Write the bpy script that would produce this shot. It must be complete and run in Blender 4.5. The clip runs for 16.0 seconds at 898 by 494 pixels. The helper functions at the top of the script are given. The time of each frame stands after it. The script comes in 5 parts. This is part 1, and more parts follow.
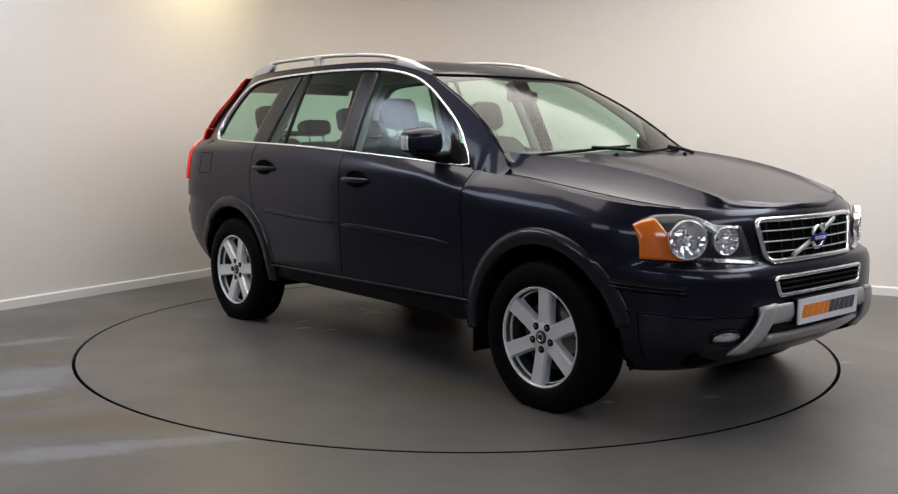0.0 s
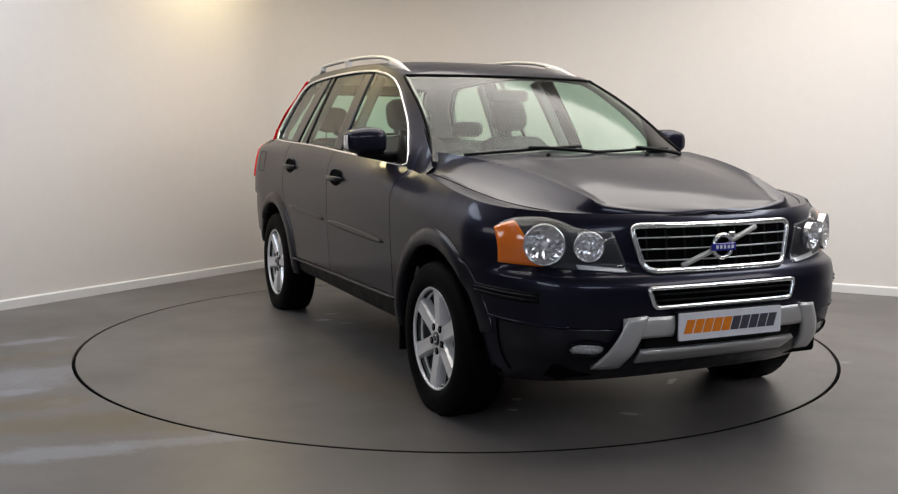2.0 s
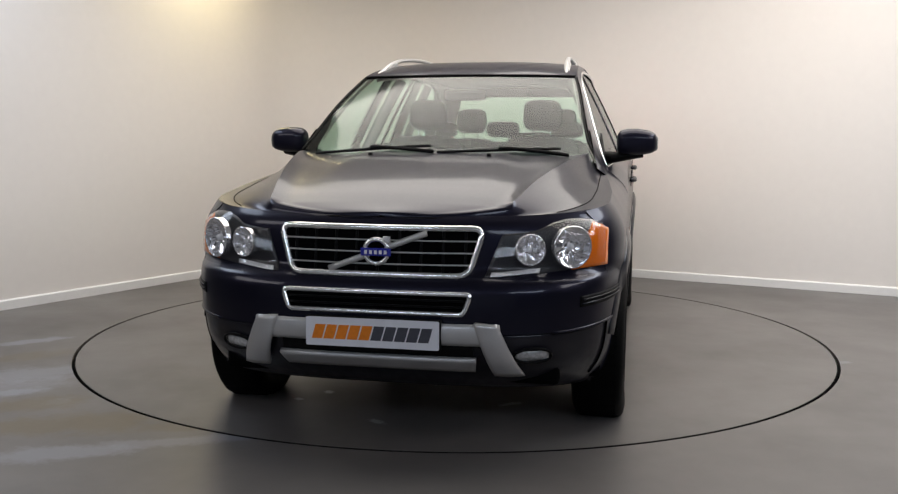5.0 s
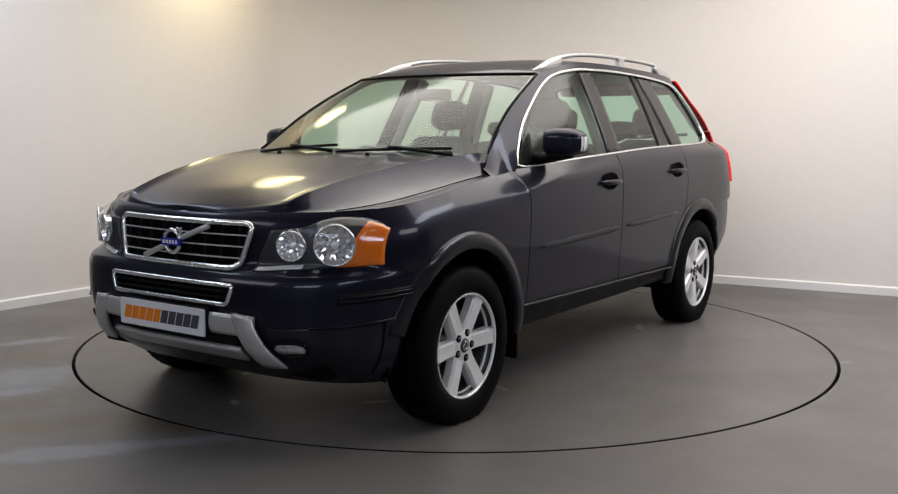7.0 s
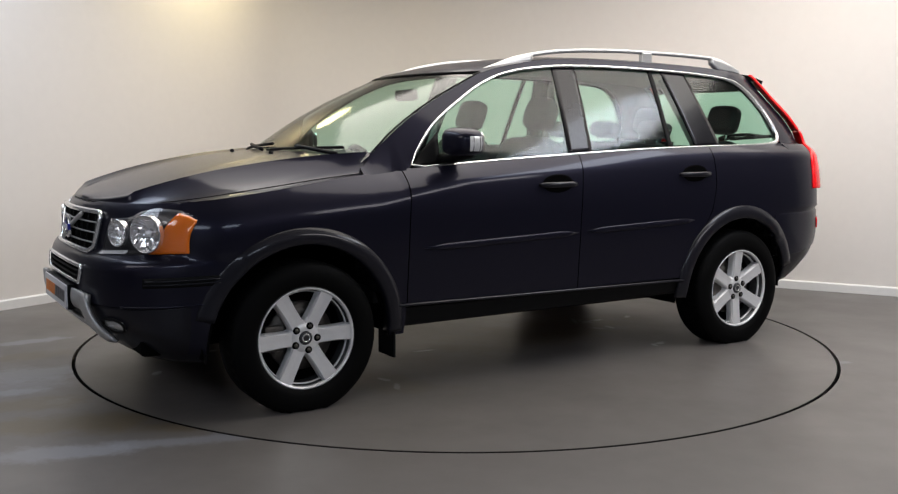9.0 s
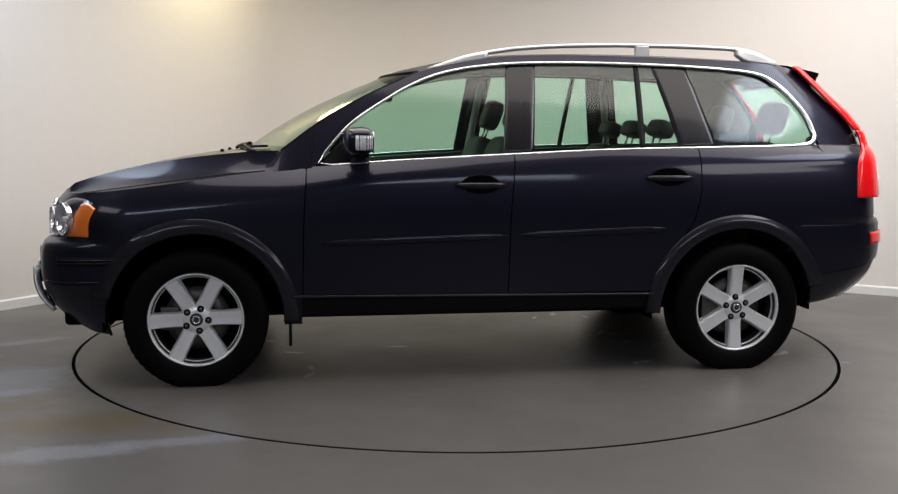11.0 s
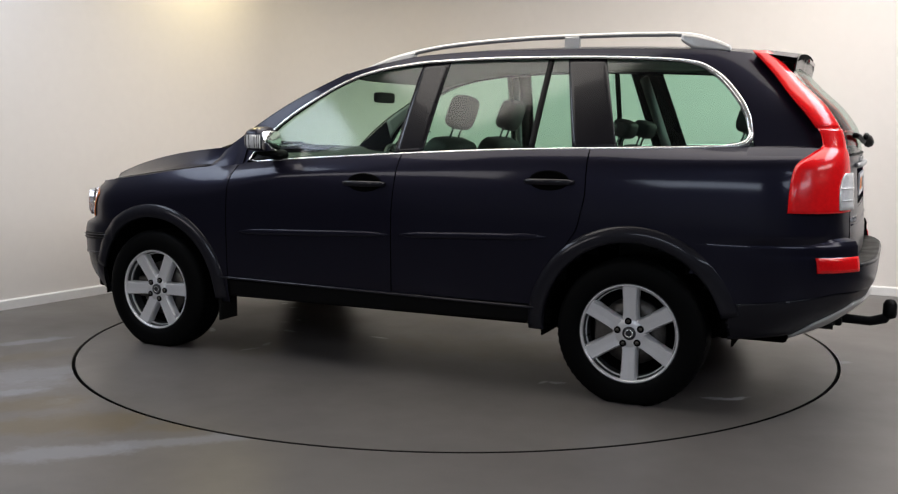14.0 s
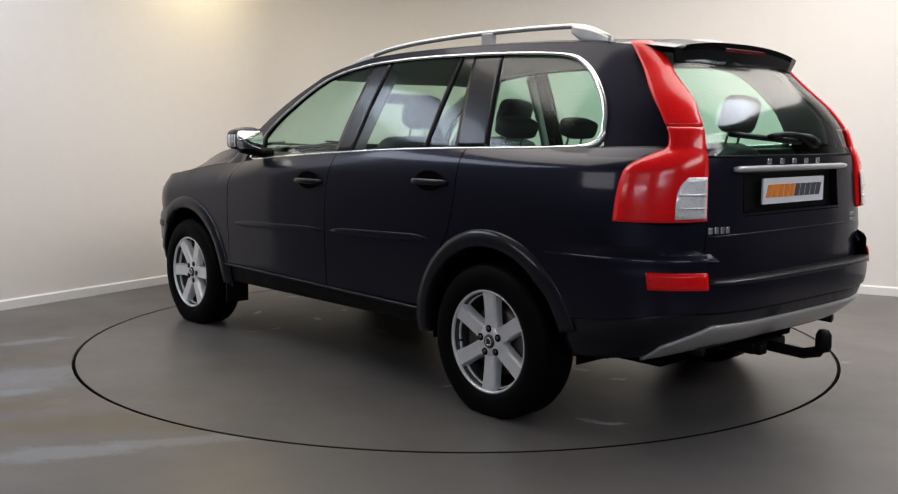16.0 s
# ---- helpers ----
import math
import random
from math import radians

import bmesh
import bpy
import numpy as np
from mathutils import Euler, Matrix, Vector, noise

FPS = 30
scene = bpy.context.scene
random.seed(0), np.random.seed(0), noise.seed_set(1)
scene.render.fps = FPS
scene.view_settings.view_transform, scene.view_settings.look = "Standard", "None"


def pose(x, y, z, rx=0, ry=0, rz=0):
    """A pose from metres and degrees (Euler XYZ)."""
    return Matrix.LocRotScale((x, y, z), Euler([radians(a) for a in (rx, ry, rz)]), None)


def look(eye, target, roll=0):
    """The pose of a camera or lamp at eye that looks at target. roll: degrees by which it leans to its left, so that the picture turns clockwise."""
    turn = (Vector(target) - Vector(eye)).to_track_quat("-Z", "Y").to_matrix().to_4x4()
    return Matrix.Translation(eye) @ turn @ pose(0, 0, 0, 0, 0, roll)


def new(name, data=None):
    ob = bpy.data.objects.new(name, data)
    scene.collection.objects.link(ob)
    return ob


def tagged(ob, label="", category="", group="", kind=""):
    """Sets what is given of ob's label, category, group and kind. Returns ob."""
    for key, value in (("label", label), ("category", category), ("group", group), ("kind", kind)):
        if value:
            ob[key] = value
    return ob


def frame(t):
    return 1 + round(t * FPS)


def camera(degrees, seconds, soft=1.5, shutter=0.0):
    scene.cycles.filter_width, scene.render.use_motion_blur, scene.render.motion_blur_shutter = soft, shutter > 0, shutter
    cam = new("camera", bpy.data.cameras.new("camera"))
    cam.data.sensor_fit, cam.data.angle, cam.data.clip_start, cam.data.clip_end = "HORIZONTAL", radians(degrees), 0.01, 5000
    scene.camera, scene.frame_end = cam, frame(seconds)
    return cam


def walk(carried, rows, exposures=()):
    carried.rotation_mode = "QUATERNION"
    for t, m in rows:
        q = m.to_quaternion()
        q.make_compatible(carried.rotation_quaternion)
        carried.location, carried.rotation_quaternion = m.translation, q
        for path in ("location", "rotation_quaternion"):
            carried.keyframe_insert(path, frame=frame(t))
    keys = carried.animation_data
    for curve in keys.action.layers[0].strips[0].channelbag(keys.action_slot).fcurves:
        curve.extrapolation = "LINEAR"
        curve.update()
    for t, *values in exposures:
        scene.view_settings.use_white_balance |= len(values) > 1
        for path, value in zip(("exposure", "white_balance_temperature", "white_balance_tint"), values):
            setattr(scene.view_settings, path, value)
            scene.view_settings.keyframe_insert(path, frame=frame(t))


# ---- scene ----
cam = camera(50.24, 16.0, soft=1.25)
EYE = pose(-0.047, -5.968, 1.267, 83.262, -0.326, 0)
walk(cam, [(0, EYE), (16.0, EYE)], exposures=[(0, 0.0, 6500, 10), (16.0, 0.0, 6500, 10)])

# ---- world and light ----
world = bpy.data.worlds.new("world")
scene.world = world
world.use_nodes = True
world.node_tree.nodes["Background"].inputs[0].default_value = (0.9, 0.93, 1.0, 1)
world.node_tree.nodes["Background"].inputs[1].default_value = 0.05

CEIL = 3.15


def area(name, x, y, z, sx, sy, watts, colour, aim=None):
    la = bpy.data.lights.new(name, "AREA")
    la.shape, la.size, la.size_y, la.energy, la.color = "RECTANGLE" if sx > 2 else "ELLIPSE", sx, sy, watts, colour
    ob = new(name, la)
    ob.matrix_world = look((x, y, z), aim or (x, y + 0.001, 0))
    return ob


WARM, NEUTRAL, COOL = (1.0, 0.85, 0.46), (1.0, 0.968, 0.975), (0.74, 0.84, 1.0)
area("wall_washer_warm", -1.85, 2.15, CEIL - 0.09, 0.55, 0.55, 15, WARM)
# Added overhead fill with no visible source, spread wide to keep reflections soft.
area("overhead_fill", 1.1, -0.2, CEIL - 0.05, 5.6, 3.4, 208, (1.0, 0.945, 0.875))
area("ceiling_spot_west", -3.1, -0.4, CEIL - 0.05, 1.2, 2.4, 42, COOL)
area("ceiling_spot_east", 3.4, -1.2, CEIL - 0.05, 1.2, 2.2, 44, COOL)
# Added side fills, no visible source, to lift the floor and lower walls.
area("side_fill_a", -4.3, -3.6, CEIL - 0.09, 2.6, 1.4, 45, NEUTRAL, (-2.2, -1.8, 0))
area("side_fill_b", 4.4, -3.6, CEIL - 0.09, 2.6, 1.4, 75, NEUTRAL, (2.2, -2.0, 0))
# Added fills behind the camera, so the floor there brightens the car's reflections.
area("back_fill_c", -2.2, -7.3, CEIL - 0.09, 2.6, 1.4, 85, COOL, (-1.9, -6.6, 0))
area("back_fill_d", 2.2, -7.3, CEIL - 0.09, 2.6, 1.4, 85, COOL, (1.9, -6.6, 0))


# ---- materials ----
def material(name):
    m = bpy.data.materials.new(name)
    m.use_nodes = True
    return m, m.node_tree.nodes, m.node_tree.links, m.node_tree.nodes["Principled BSDF"]


def simple(name, colour, rough=0.5, metal=0.0, coat=0.0, vary=0.12, scale=40.0, bump=0.0, spec=0.5, coat_rough=0.05):
    """A surface with fine and coarse variation in tone and gloss."""
    m, n, l, b = material(name)
    geo = n.new("ShaderNodeTexCoord")
    fine, wide = n.new("ShaderNodeTexNoise"), n.new("ShaderNodeTexNoise")
    fine.inputs["Scale"].default_value, wide.inputs["Scale"].default_value = scale, scale / 12
    fine.inputs["Detail"].default_value = 4
    for t in (fine, wide):
        l.new(geo.outputs["Object"], t.inputs["Vector"])
    add = n.new("ShaderNodeMath")
    add.operation = "ADD"
    l.new(fine.outputs[0], add.inputs[0])
    l.new(wide.outputs[0], add.inputs[1])
    ramp = n.new("ShaderNodeMapRange")
    ramp.inputs["From Min"].default_value, ramp.inputs["From Max"].default_value = 0.6, 1.4
    ramp.inputs["To Min"].default_value, ramp.inputs["To Max"].default_value = 1 - vary, 1 + vary
    l.new(add.outputs[0], ramp.inputs["Value"])
    mul = n.new("ShaderNodeVectorMath")
    mul.operation = "SCALE"
    mul.inputs[0].default_value = colour
    l.new(ramp.outputs[0], mul.inputs["Scale"])
    l.new(mul.outputs[0], b.inputs["Base Color"])
    rr = n.new("ShaderNodeMapRange")
    rr.inputs["From Min"].default_value, rr.inputs["From Max"].default_value = 0.3, 0.7
    rr.inputs["To Min"].default_value, rr.inputs["To Max"].default_value = rough * 0.88, min(1, rough * 1.12)
    l.new(wide.outputs[0], rr.inputs["Value"])
    l.new(rr.outputs[0], b.inputs["Roughness"])
    b.inputs["Metallic"].default_value = metal
    b.inputs["Coat Weight"].default_value = coat
    b.inputs["Coat Roughness"].default_value = coat_rough
    b.inputs["Specular IOR Level"].default_value = spec
    if bump:
        bp = n.new("ShaderNodeBump")
        bp.inputs["Strength"].default_value, bp.inputs["Distance"].default_value = bump, 0.002
        l.new(fine.outputs[0], bp.inputs["Height"])
        l.new(bp.outputs[0], b.inputs["Normal"])
    return m


def glass(name, tint, gloss=0.05, soft=0.11):
    """A thin pane: tinted see-through with a mirror sheen that grows at grazing angles."""
    m, n, l, b = material(name)
    n.remove(b)
    tr, gl, mix, fr, pw, ma = (n.new("ShaderNode" + k) for k in ("BsdfTransparent", "BsdfGlossy", "MixShader", "LayerWeight", "Math", "Math"))
    tr.inputs[0].default_value = (*tint, 1)
    gl.inputs["Roughness"].default_value = soft
    fr.inputs[0].default_value = 0.5
    pw.operation, ma.operation = "POWER", "MULTIPLY_ADD"
    pw.inputs[1].default_value = 4.5
    ma.inputs[1].default_value, ma.inputs[2].default_value = 0.7, gloss
    l.new(fr.outputs["Facing"], pw.inputs[0])
    l.new(pw.outputs[0], ma.inputs[0])
    l.new(ma.outputs[0], mix.inputs[0])
    l.new(tr.outputs[0], mix.inputs[1])
    l.new(gl.outputs[0], mix.inputs[2])
    l.new(mix.outputs[0], n["Material Output"].inputs[0])
    return m


PAINT = simple("navy_metallic_paint", (0.0122, 0.0118, 0.0228), 0.36, 0.55, 0.38, 0.03, 2600, spec=0.08, coat_rough=0.09)
MOULD = simple("navy_bumper_paint", (0.0105, 0.0102, 0.0150), 0.45, 0.2, 0.45, 0.06, 300, spec=0.12, coat_rough=0.12)
PLASTIC = simple("black_plastic", (0.0035, 0.0035, 0.0038), 0.5, 0, 0, 0.15, 120, 0.1, 0.12)
GLOSSBLACK = simple("gloss_black_trim", (0.008, 0.0075, 0.010), 0.25, 0, 0.2, 0.08, 60, spec=0.25)
DARK = simple("dark_underbody_and_shade", (0.0015, 0.0015, 0.0015), 0.9, 0, 0, 0.2, 30, 0, 0.05)
RUBBER = simple("tyre_rubber", (0.0022, 0.0022, 0.0022), 0.6, 0, 0, 0.2, 70, 0.15, 0.06)
CHROME = simple("bright_chrome", (0.90, 0.90, 0.90), 0.20, 0.85, 0, 0.03, 60)
SATIN = simple("satin_silver_trim", (0.50, 0.49, 0.48), 0.36, 0.45, 0, 0.05, 200)
RAILSILVER = simple("satin_rail_aluminium", (0.56, 0.555, 0.55), 0.32, 0.5, 0, 0.05, 200)
ALLOY = simple("silver_alloy_paint", (0.78, 0.77, 0.77), 0.34, 0.35, 0.4, 0.05, 200)
BARREL = simple("shaded_wheel_barrel", (0.05, 0.05, 0.05), 0.45, 0.4, 0, 0.2, 80)
FOGLENS = simple("fog_lamp_lens", (0.50, 0.50, 0.50), 0.15, 0.4, 1.0, 0.5, 90)
DISC = simple("brake_disc_steel", (0.12, 0.11, 0.10), 0.45, 0.9, 0, 0.25, 80)
BOWL = simple("reflector_bowl", (0.95, 0.95, 0.96), 0.12, 0.85, 0, 0.06, 60)
LAMPBLACK = simple("lamp_housing", (0.020, 0.020, 0.023), 0.4, 0.1, 0.2, 0.1, 60)
ORANGE = simple("amber_lens", (0.90, 0.20, 0.012), 0.12, 0, 1.0, 0.08, 90)
RED = simple("red_lens", (0.86, 0.007, 0.010), 0.2, 0, 0.35, 0.12, 60, spec=0.3)
DARKRED = simple("dark_red_lens", (0.10, 0.004, 0.005), 0.2, 0, 0.4, 0.1, 60)
CLEARLENS = simple("ribbed_clear_lens", (0.84, 0.84, 0.84), 0.18, 0.15, 1.0, 0.3, 120)
WHITE = simple("plate_white", (0.72, 0.72, 0.76), 0.35, 0, 0.3, 0.04, 30)
PLATEORANGE = simple("plate_orange", (0.80, 0.22, 0.01), 0.4, 0, 0, 0.15, 60)
PLATEGREY = simple("plate_dark_grey", (0.06, 0.06, 0.075), 0.4, 0, 0, 0.15, 60)
BLUE = simple("badge_blue", (0.02, 0.025, 0.30), 0.25, 0, 0.8, 0.05, 60)
SEAT = simple("charcoal_seat_leather", (0.022, 0.022, 0.025), 0.55, 0, 0, 0.15, 90, 0.2)
TRIMDARK = simple("charcoal_cabin_trim", (0.028, 0.028, 0.03), 0.6, 0, 0, 0.15, 90, 0.2)
HEADLINER = simple("pale_headliner_cloth", (0.40, 0.39, 0.37), 0.9, 0, 0, 0.06, 200)
GLASS = glass("green_tinted_glass", (0.65, 0.87, 0.77), 0.06)
SCREEN = glass("windscreen_glass", (0.80, 0.90, 0.83), 0.05)
LENS = glass("clear_lamp_lens", (0.97, 0.97, 0.98), 0.03, 0.02)
MIRROR = simple("mirror_silver", (0.9, 0.9, 0.9), 0.02, 1.0, 0, 0.0)


# ---- mesh helpers ----
def hermite(pts):
    """A smooth curve through (x, value) pairs that does not overshoot."""
    pts = sorted(pts)
    xs, ys = np.array([p[0] for p in pts], float), np.array([p[1] for p in pts], float)
    d = np.diff(ys) / np.diff(xs)
    m = np.zeros(len(xs))
    m[0], m[-1] = d[0], d[-1]
    for i in range(1, len(xs) - 1):
        m[i] = 0 if d[i - 1] * d[i] <= 0 else 2 * d[i - 1] * d[i] / (d[i - 1] + d[i])

    def f(x):
        x = min(max(x, xs[0]), xs[-1])
        i = min(int(np.searchsorted(xs, x, "right")) - 1, len(xs) - 2)
        h = xs[i + 1] - xs[i]
        t = (x - xs[i]) / h
        return float((2 * t**3 - 3 * t**2 + 1) * ys[i] + (t**3 - 2 * t**2 + t) * h * m[i]
                     + (-2 * t**3 + 3 * t**2) * ys[i + 1] + (t**3 - t**2) * h * m[i + 1])
    return f


def lerp(a, b, t):
    return a + (b - a) * t


def part(name, bm, mat, parent=None, label="", smooth=True, thick=0.0, bevel=0.0):
    """Links a bmesh as one mesh object under a thing or a part."""
    me = bpy.data.meshes.new(name)
    bm.normal_update()
    bm.to_mesh(me)
    bm.free()
    me.materials.append(mat)
    for p in me.polygons:
        p.use_smooth = smooth
    ob = new(name, me)
    ob.parent = parent
    if label:
        ob["label"] = label
    if thick:
        s = ob.modifiers.new("thickness", "SOLIDIFY")
        s.thickness, s.offset = thick, -1
        if mat is PAINT:
            # Near-black rims put the shade of the panel gaps into the colour.
            me.materials.append(DARK)
            s.material_offset_rim = 1
        if smooth and mat is PAINT:
            e = ob.modifiers.new("crease", "EDGE_SPLIT")
            e.split_angle = radians(50)
    if bevel:
        s = ob.modifiers.new("edges", "BEVEL")
        s.width, s.segments, s.limit_method = bevel, 2, "ANGLE"
        s.harden_normals = False
    return ob


def outward(bm, centre=(0, 0, 0.7)):
    bm.normal_update()
    c = Vector(centre)
    if sum(f.normal.dot(f.calc_center_median() - c) * f.calc_area() for f in bm.faces) < 0:
        bmesh.ops.reverse_faces(bm, faces=bm.faces)
    return bm


def patch(fn, nu, nv, keep=None, centre=(0, 0, 0.7)):
    """A sheet of nu by nv faces through fn(a, b), both from 0 to 1."""
    bm = bmesh.new()
    v = [[bm.verts.new(fn(i / nu, j / nv)) for j in range(nv + 1)] for i in range(nu + 1)]
    for i in range(nu):
        for j in range(nv):
            q = [v[i][j], v[i + 1][j], v[i + 1][j + 1], v[i][j + 1]]
            if keep is None or keep(sum((p.co for p in q), Vector()) / 4):
                bm.faces.new(q)
    bmesh.ops.delete(bm, geom=[x for x in bm.verts if not x.link_faces], context="VERTS")
    bmesh.ops.remove_doubles(bm, verts=bm.verts, dist=1e-5)
    bmesh.ops.recalc_face_normals(bm, faces=bm.faces)
    return outward(bm, centre)


def box(x0, x1, y0, y1, z0, z1, bm=None, m=None):
    bm = bm or bmesh.new()
    t = Matrix.Translation(((x0 + x1) / 2, (y0 + y1) / 2, (z0 + z1) / 2)) @ Matrix.Diagonal((x1 - x0, y1 - y0, z1 - z0, 1))
    bmesh.ops.create_cube(bm, size=1, matrix=(m @ t) if m else t)
    return bm


def tube(pts, r, sides=10, closed=False, flat=1.0, bm=None, up=(0, 0, 1)):
    """A round or flattened bar swept along points; r is a number or a list."""
    bm = bm or bmesh.new()
    pts = [Vector(p) for p in pts]
    k, rings = len(pts), []
    for i, p in enumerate(pts):
        a = pts[(i - 1) % k] if closed or i else p
        b = pts[(i + 1) % k] if closed or i < k - 1 else p
        d = (b - a).normalized()
        s = d.cross(Vector(up))
        s = s.normalized() if s.length > 1e-4 else Vector((1, 0, 0))
        u = s.cross(d).normalized()
        rr = r[i] if isinstance(r, (list, tuple)) else r
        rings.append([bm.verts.new(p + s * (rr * flat * math.cos(w)) + u * (rr * math.sin(w)))
                      for w in (2 * math.pi * j / sides for j in range(sides))])
    for i in range(k if closed else k - 1):
        for j in range(sides):
            bm.faces.new((rings[i][j], rings[i][(j + 1) % sides], rings[(i + 1) % k][(j + 1) % sides], rings[(i + 1) % k][j]))
    if not closed:
        bm.faces.new(rings[0][::-1])
        bm.faces.new(rings[-1])
    bmesh.ops.recalc_face_normals(bm, faces=bm.faces)
    return bm


def lathe(profile, m, steps=48, bm=None, closed=False):
    """Turns (radius, height) pairs round the local z axis."""
    bm = bm or bmesh.new()
    rings = [[bm.verts.new(m @ Vector((r * math.cos(w), r * math.sin(w), h))) for w in (2 * math.pi * j / steps for j in range(steps))] for r, h in profile]
    k = len(rings)
    for i in range(k if closed else k - 1):
        for j in range(steps):
            bm.faces.new((rings[i][j], rings[i][(j + 1) % steps], rings[(i + 1) % k][(j + 1) % steps], rings[(i + 1) % k][j]))
    bmesh.ops.remove_doubles(bm, verts=bm.verts, dist=1e-5)
    bmesh.ops.recalc_face_normals(bm, faces=bm.faces)
    return bm


def slab(outline, depth, m, bm=None):
    """A flat outline (x, y) given a depth along local z, at the pose m."""
    bm = bm or bmesh.new()
    lo = [bm.verts.new(m @ Vector((x, y, 0))) for x, y in outline]
    hi = [bm.verts.new(m @ Vector((x, y, depth))) for x, y in outline]
    n = len(outline)
    bm.faces.new(lo[::-1])
    bm.faces.new(hi)
    for i in range(n):
        bm.faces.new((lo[i], lo[(i + 1) % n], hi[(i + 1) % n], hi[i]))
    bmesh.ops.recalc_face_normals(bm, faces=bm.faces)
    return bm


def rounded(w, h, r, k=5):
    """A rounded rectangle's outline round the origin."""
    o = []
    for cx, cy, a in ((w / 2 - r, h / 2 - r, 0), (-w / 2 + r, h / 2 - r, 90), (-w / 2 + r, -h / 2 + r, 180), (w / 2 - r, -h / 2 + r, 270)):
        o += [(cx + r * math.cos(radians(a + 90 * i / k)), cy + r * math.sin(radians(a + 90 * i / k))) for i in range(k + 1)]
    return o


# ---- the room ----
def wall_between(name, a, b, h, label, mat, out=0.2):
    a, b = Vector((*a, 0)), Vector((*b, 0))
    d = (b - a).normalized()
    n = Vector((d.y, -d.x, 0))
    if n.dot(a) < 0:
        n = -n
    bm = bmesh.new()
    q = [a - d * 0.0, b + d * 0.0, b + n * out, a + n * out]
    lo = [bm.verts.new(p + Vector((0, 0, -0.05))) for p in q]
    hi = [bm.verts.new(p + Vector((0, 0, h))) for p in q]
    bm.faces.new(lo), bm.faces.new(hi)
    for i in range(4):
        bm.faces.new((lo[i], lo[(i + 1) % 4], hi[(i + 1) % 4], hi[i]))
    bmesh.ops.recalc_face_normals(bm, faces=bm.faces)
    return tagged(part(name, bm, mat, smooth=False), label, "wall", kind="structure")


def skirting(name, a, b):
    a, b = Vector((*a, 0)), Vector((*b, 0))
    d = (b - a).normalized()
    n = Vector((d.y, -d.x, 0))
    if n.dot(a) > 0:
        n = -n
    bm = bmesh.new()
    prof = [(0, 0), (0.018, 0), (0.018, 0.062), (0.012, 0.070), (0, 0.072)]
    ends = [[bm.verts.new(p + n * o + Vector((0, 0, z))) for o, z in prof] for p in (a, b)]
    k = len(prof)
    for i in range(k):
        bm.faces.new((ends[0][i], ends[0][(i + 1) % k], ends[1][(i + 1) % k], ends[1][i]))
    bm.faces.new(ends[0]), bm.faces.new(ends[1])
    bmesh.ops.recalc_face_normals(bm, faces=bm.faces)
    return tagged(part(name, bm, SKIRT, smooth=False), "white painted skirting board along the studio wall", "skirting", kind="structure")


WALL = simple("cream_wall_paint", (0.74, 0.70, 0.665), 0.75, 0, 0, 0.02, 14, 0.05)
# Tones of the unseen walls, set by what the car's sides should reflect.
BACKWALL = simple("unseen_dark_wall", (0.06, 0.06, 0.062), 0.85, 0, 0, 0.05, 6)
REARWALL = simple("unseen_pale_wall", (0.62, 0.62, 0.63), 0.85, 0, 0, 0.04, 6)
CEILPAINT = simple("ceiling_paint", (0.45, 0.44, 0.42), 0.9, 0, 0, 0.03, 8)
SKIRT = simple("skirting_paint", (0.76, 0.75, 0.74), 0.4, 0, 0, 0.03, 30)

CORNER, LEFT, RIGHT, BACK = (-1.18, 3.98), (-8.17, -6.98), (9.5, -1.46), (2.5, -12.4)
COVE = 1.1
dl, dr = (Vector(LEFT) - Vector(CORNER)).normalized(), (Vector(RIGHT) - Vector(CORNER)).normalized()
half = dl.angle(dr) / 2
run = COVE / math.tan(half)
CL, CR = Vector(CORNER) + dl * run, Vector(CORNER) + dr * run
mid = Vector(CORNER) + (dl + dr).normalized() * (COVE / math.sin(half))
arc = []
for i in range(61):
    v = (CL - mid).lerp(CR - mid, i / 60)
    arc.append(mid + v.normalized() * COVE)


def cove(name, prof, mat, label, category):
    """Sweeps a profile (distance into the room, height) round the coved corner."""
    bm = bmesh.new()
    rows = [[bm.verts.new((*(mid + (p - mid).normalized() * (COVE - o)), z)) for o, z in prof] for p in arc]
    for p, q in zip(rows, rows[1:]):
        for k in range(len(prof)):
            m = (k + 1) % len(prof)
            bm.faces.new((p[k], p[m], q[m], q[k]))
    bm.faces.new(rows[0]), bm.faces.new(rows[-1])
    bmesh.ops.recalc_face_normals(bm, faces=bm.faces)
    return tagged(part(name, bm, mat, smooth=False), label, category, kind="structure")


LM, RM = Vector(CORNER) + dl * 4.3, Vector(CORNER) + dr * 8.6
wall_between("wall_west", LM, CL, CEIL, "plain cream painted studio wall", WALL)
wall_between("wall_north", CR, RM, CEIL, "plain cream painted studio wall", WALL)
# Added out of view and kept dark, so the flanks mirror little light.
wall_between("wall_southwest", LEFT, LM, CEIL, "unseen dark wall beside the camera, added to dim reflections", BACKWALL)
wall_between("wall_northeast", RM, RIGHT, CEIL, "unseen dark wall beside the camera, added to dim reflections", BACKWALL)
cove("wall_corner", [(0, -0.05), (0, CEIL), (-0.2, CEIL), (-0.2, -0.05)], WALL, "rounded cream painted wall corner", "wall")
# Added out of view: dark to the east, pale to the south for reflections.
wall_between("wall_east", RIGHT, BACK, CEIL, "unseen dark wall behind the camera, added to dim reflections", BACKWALL)
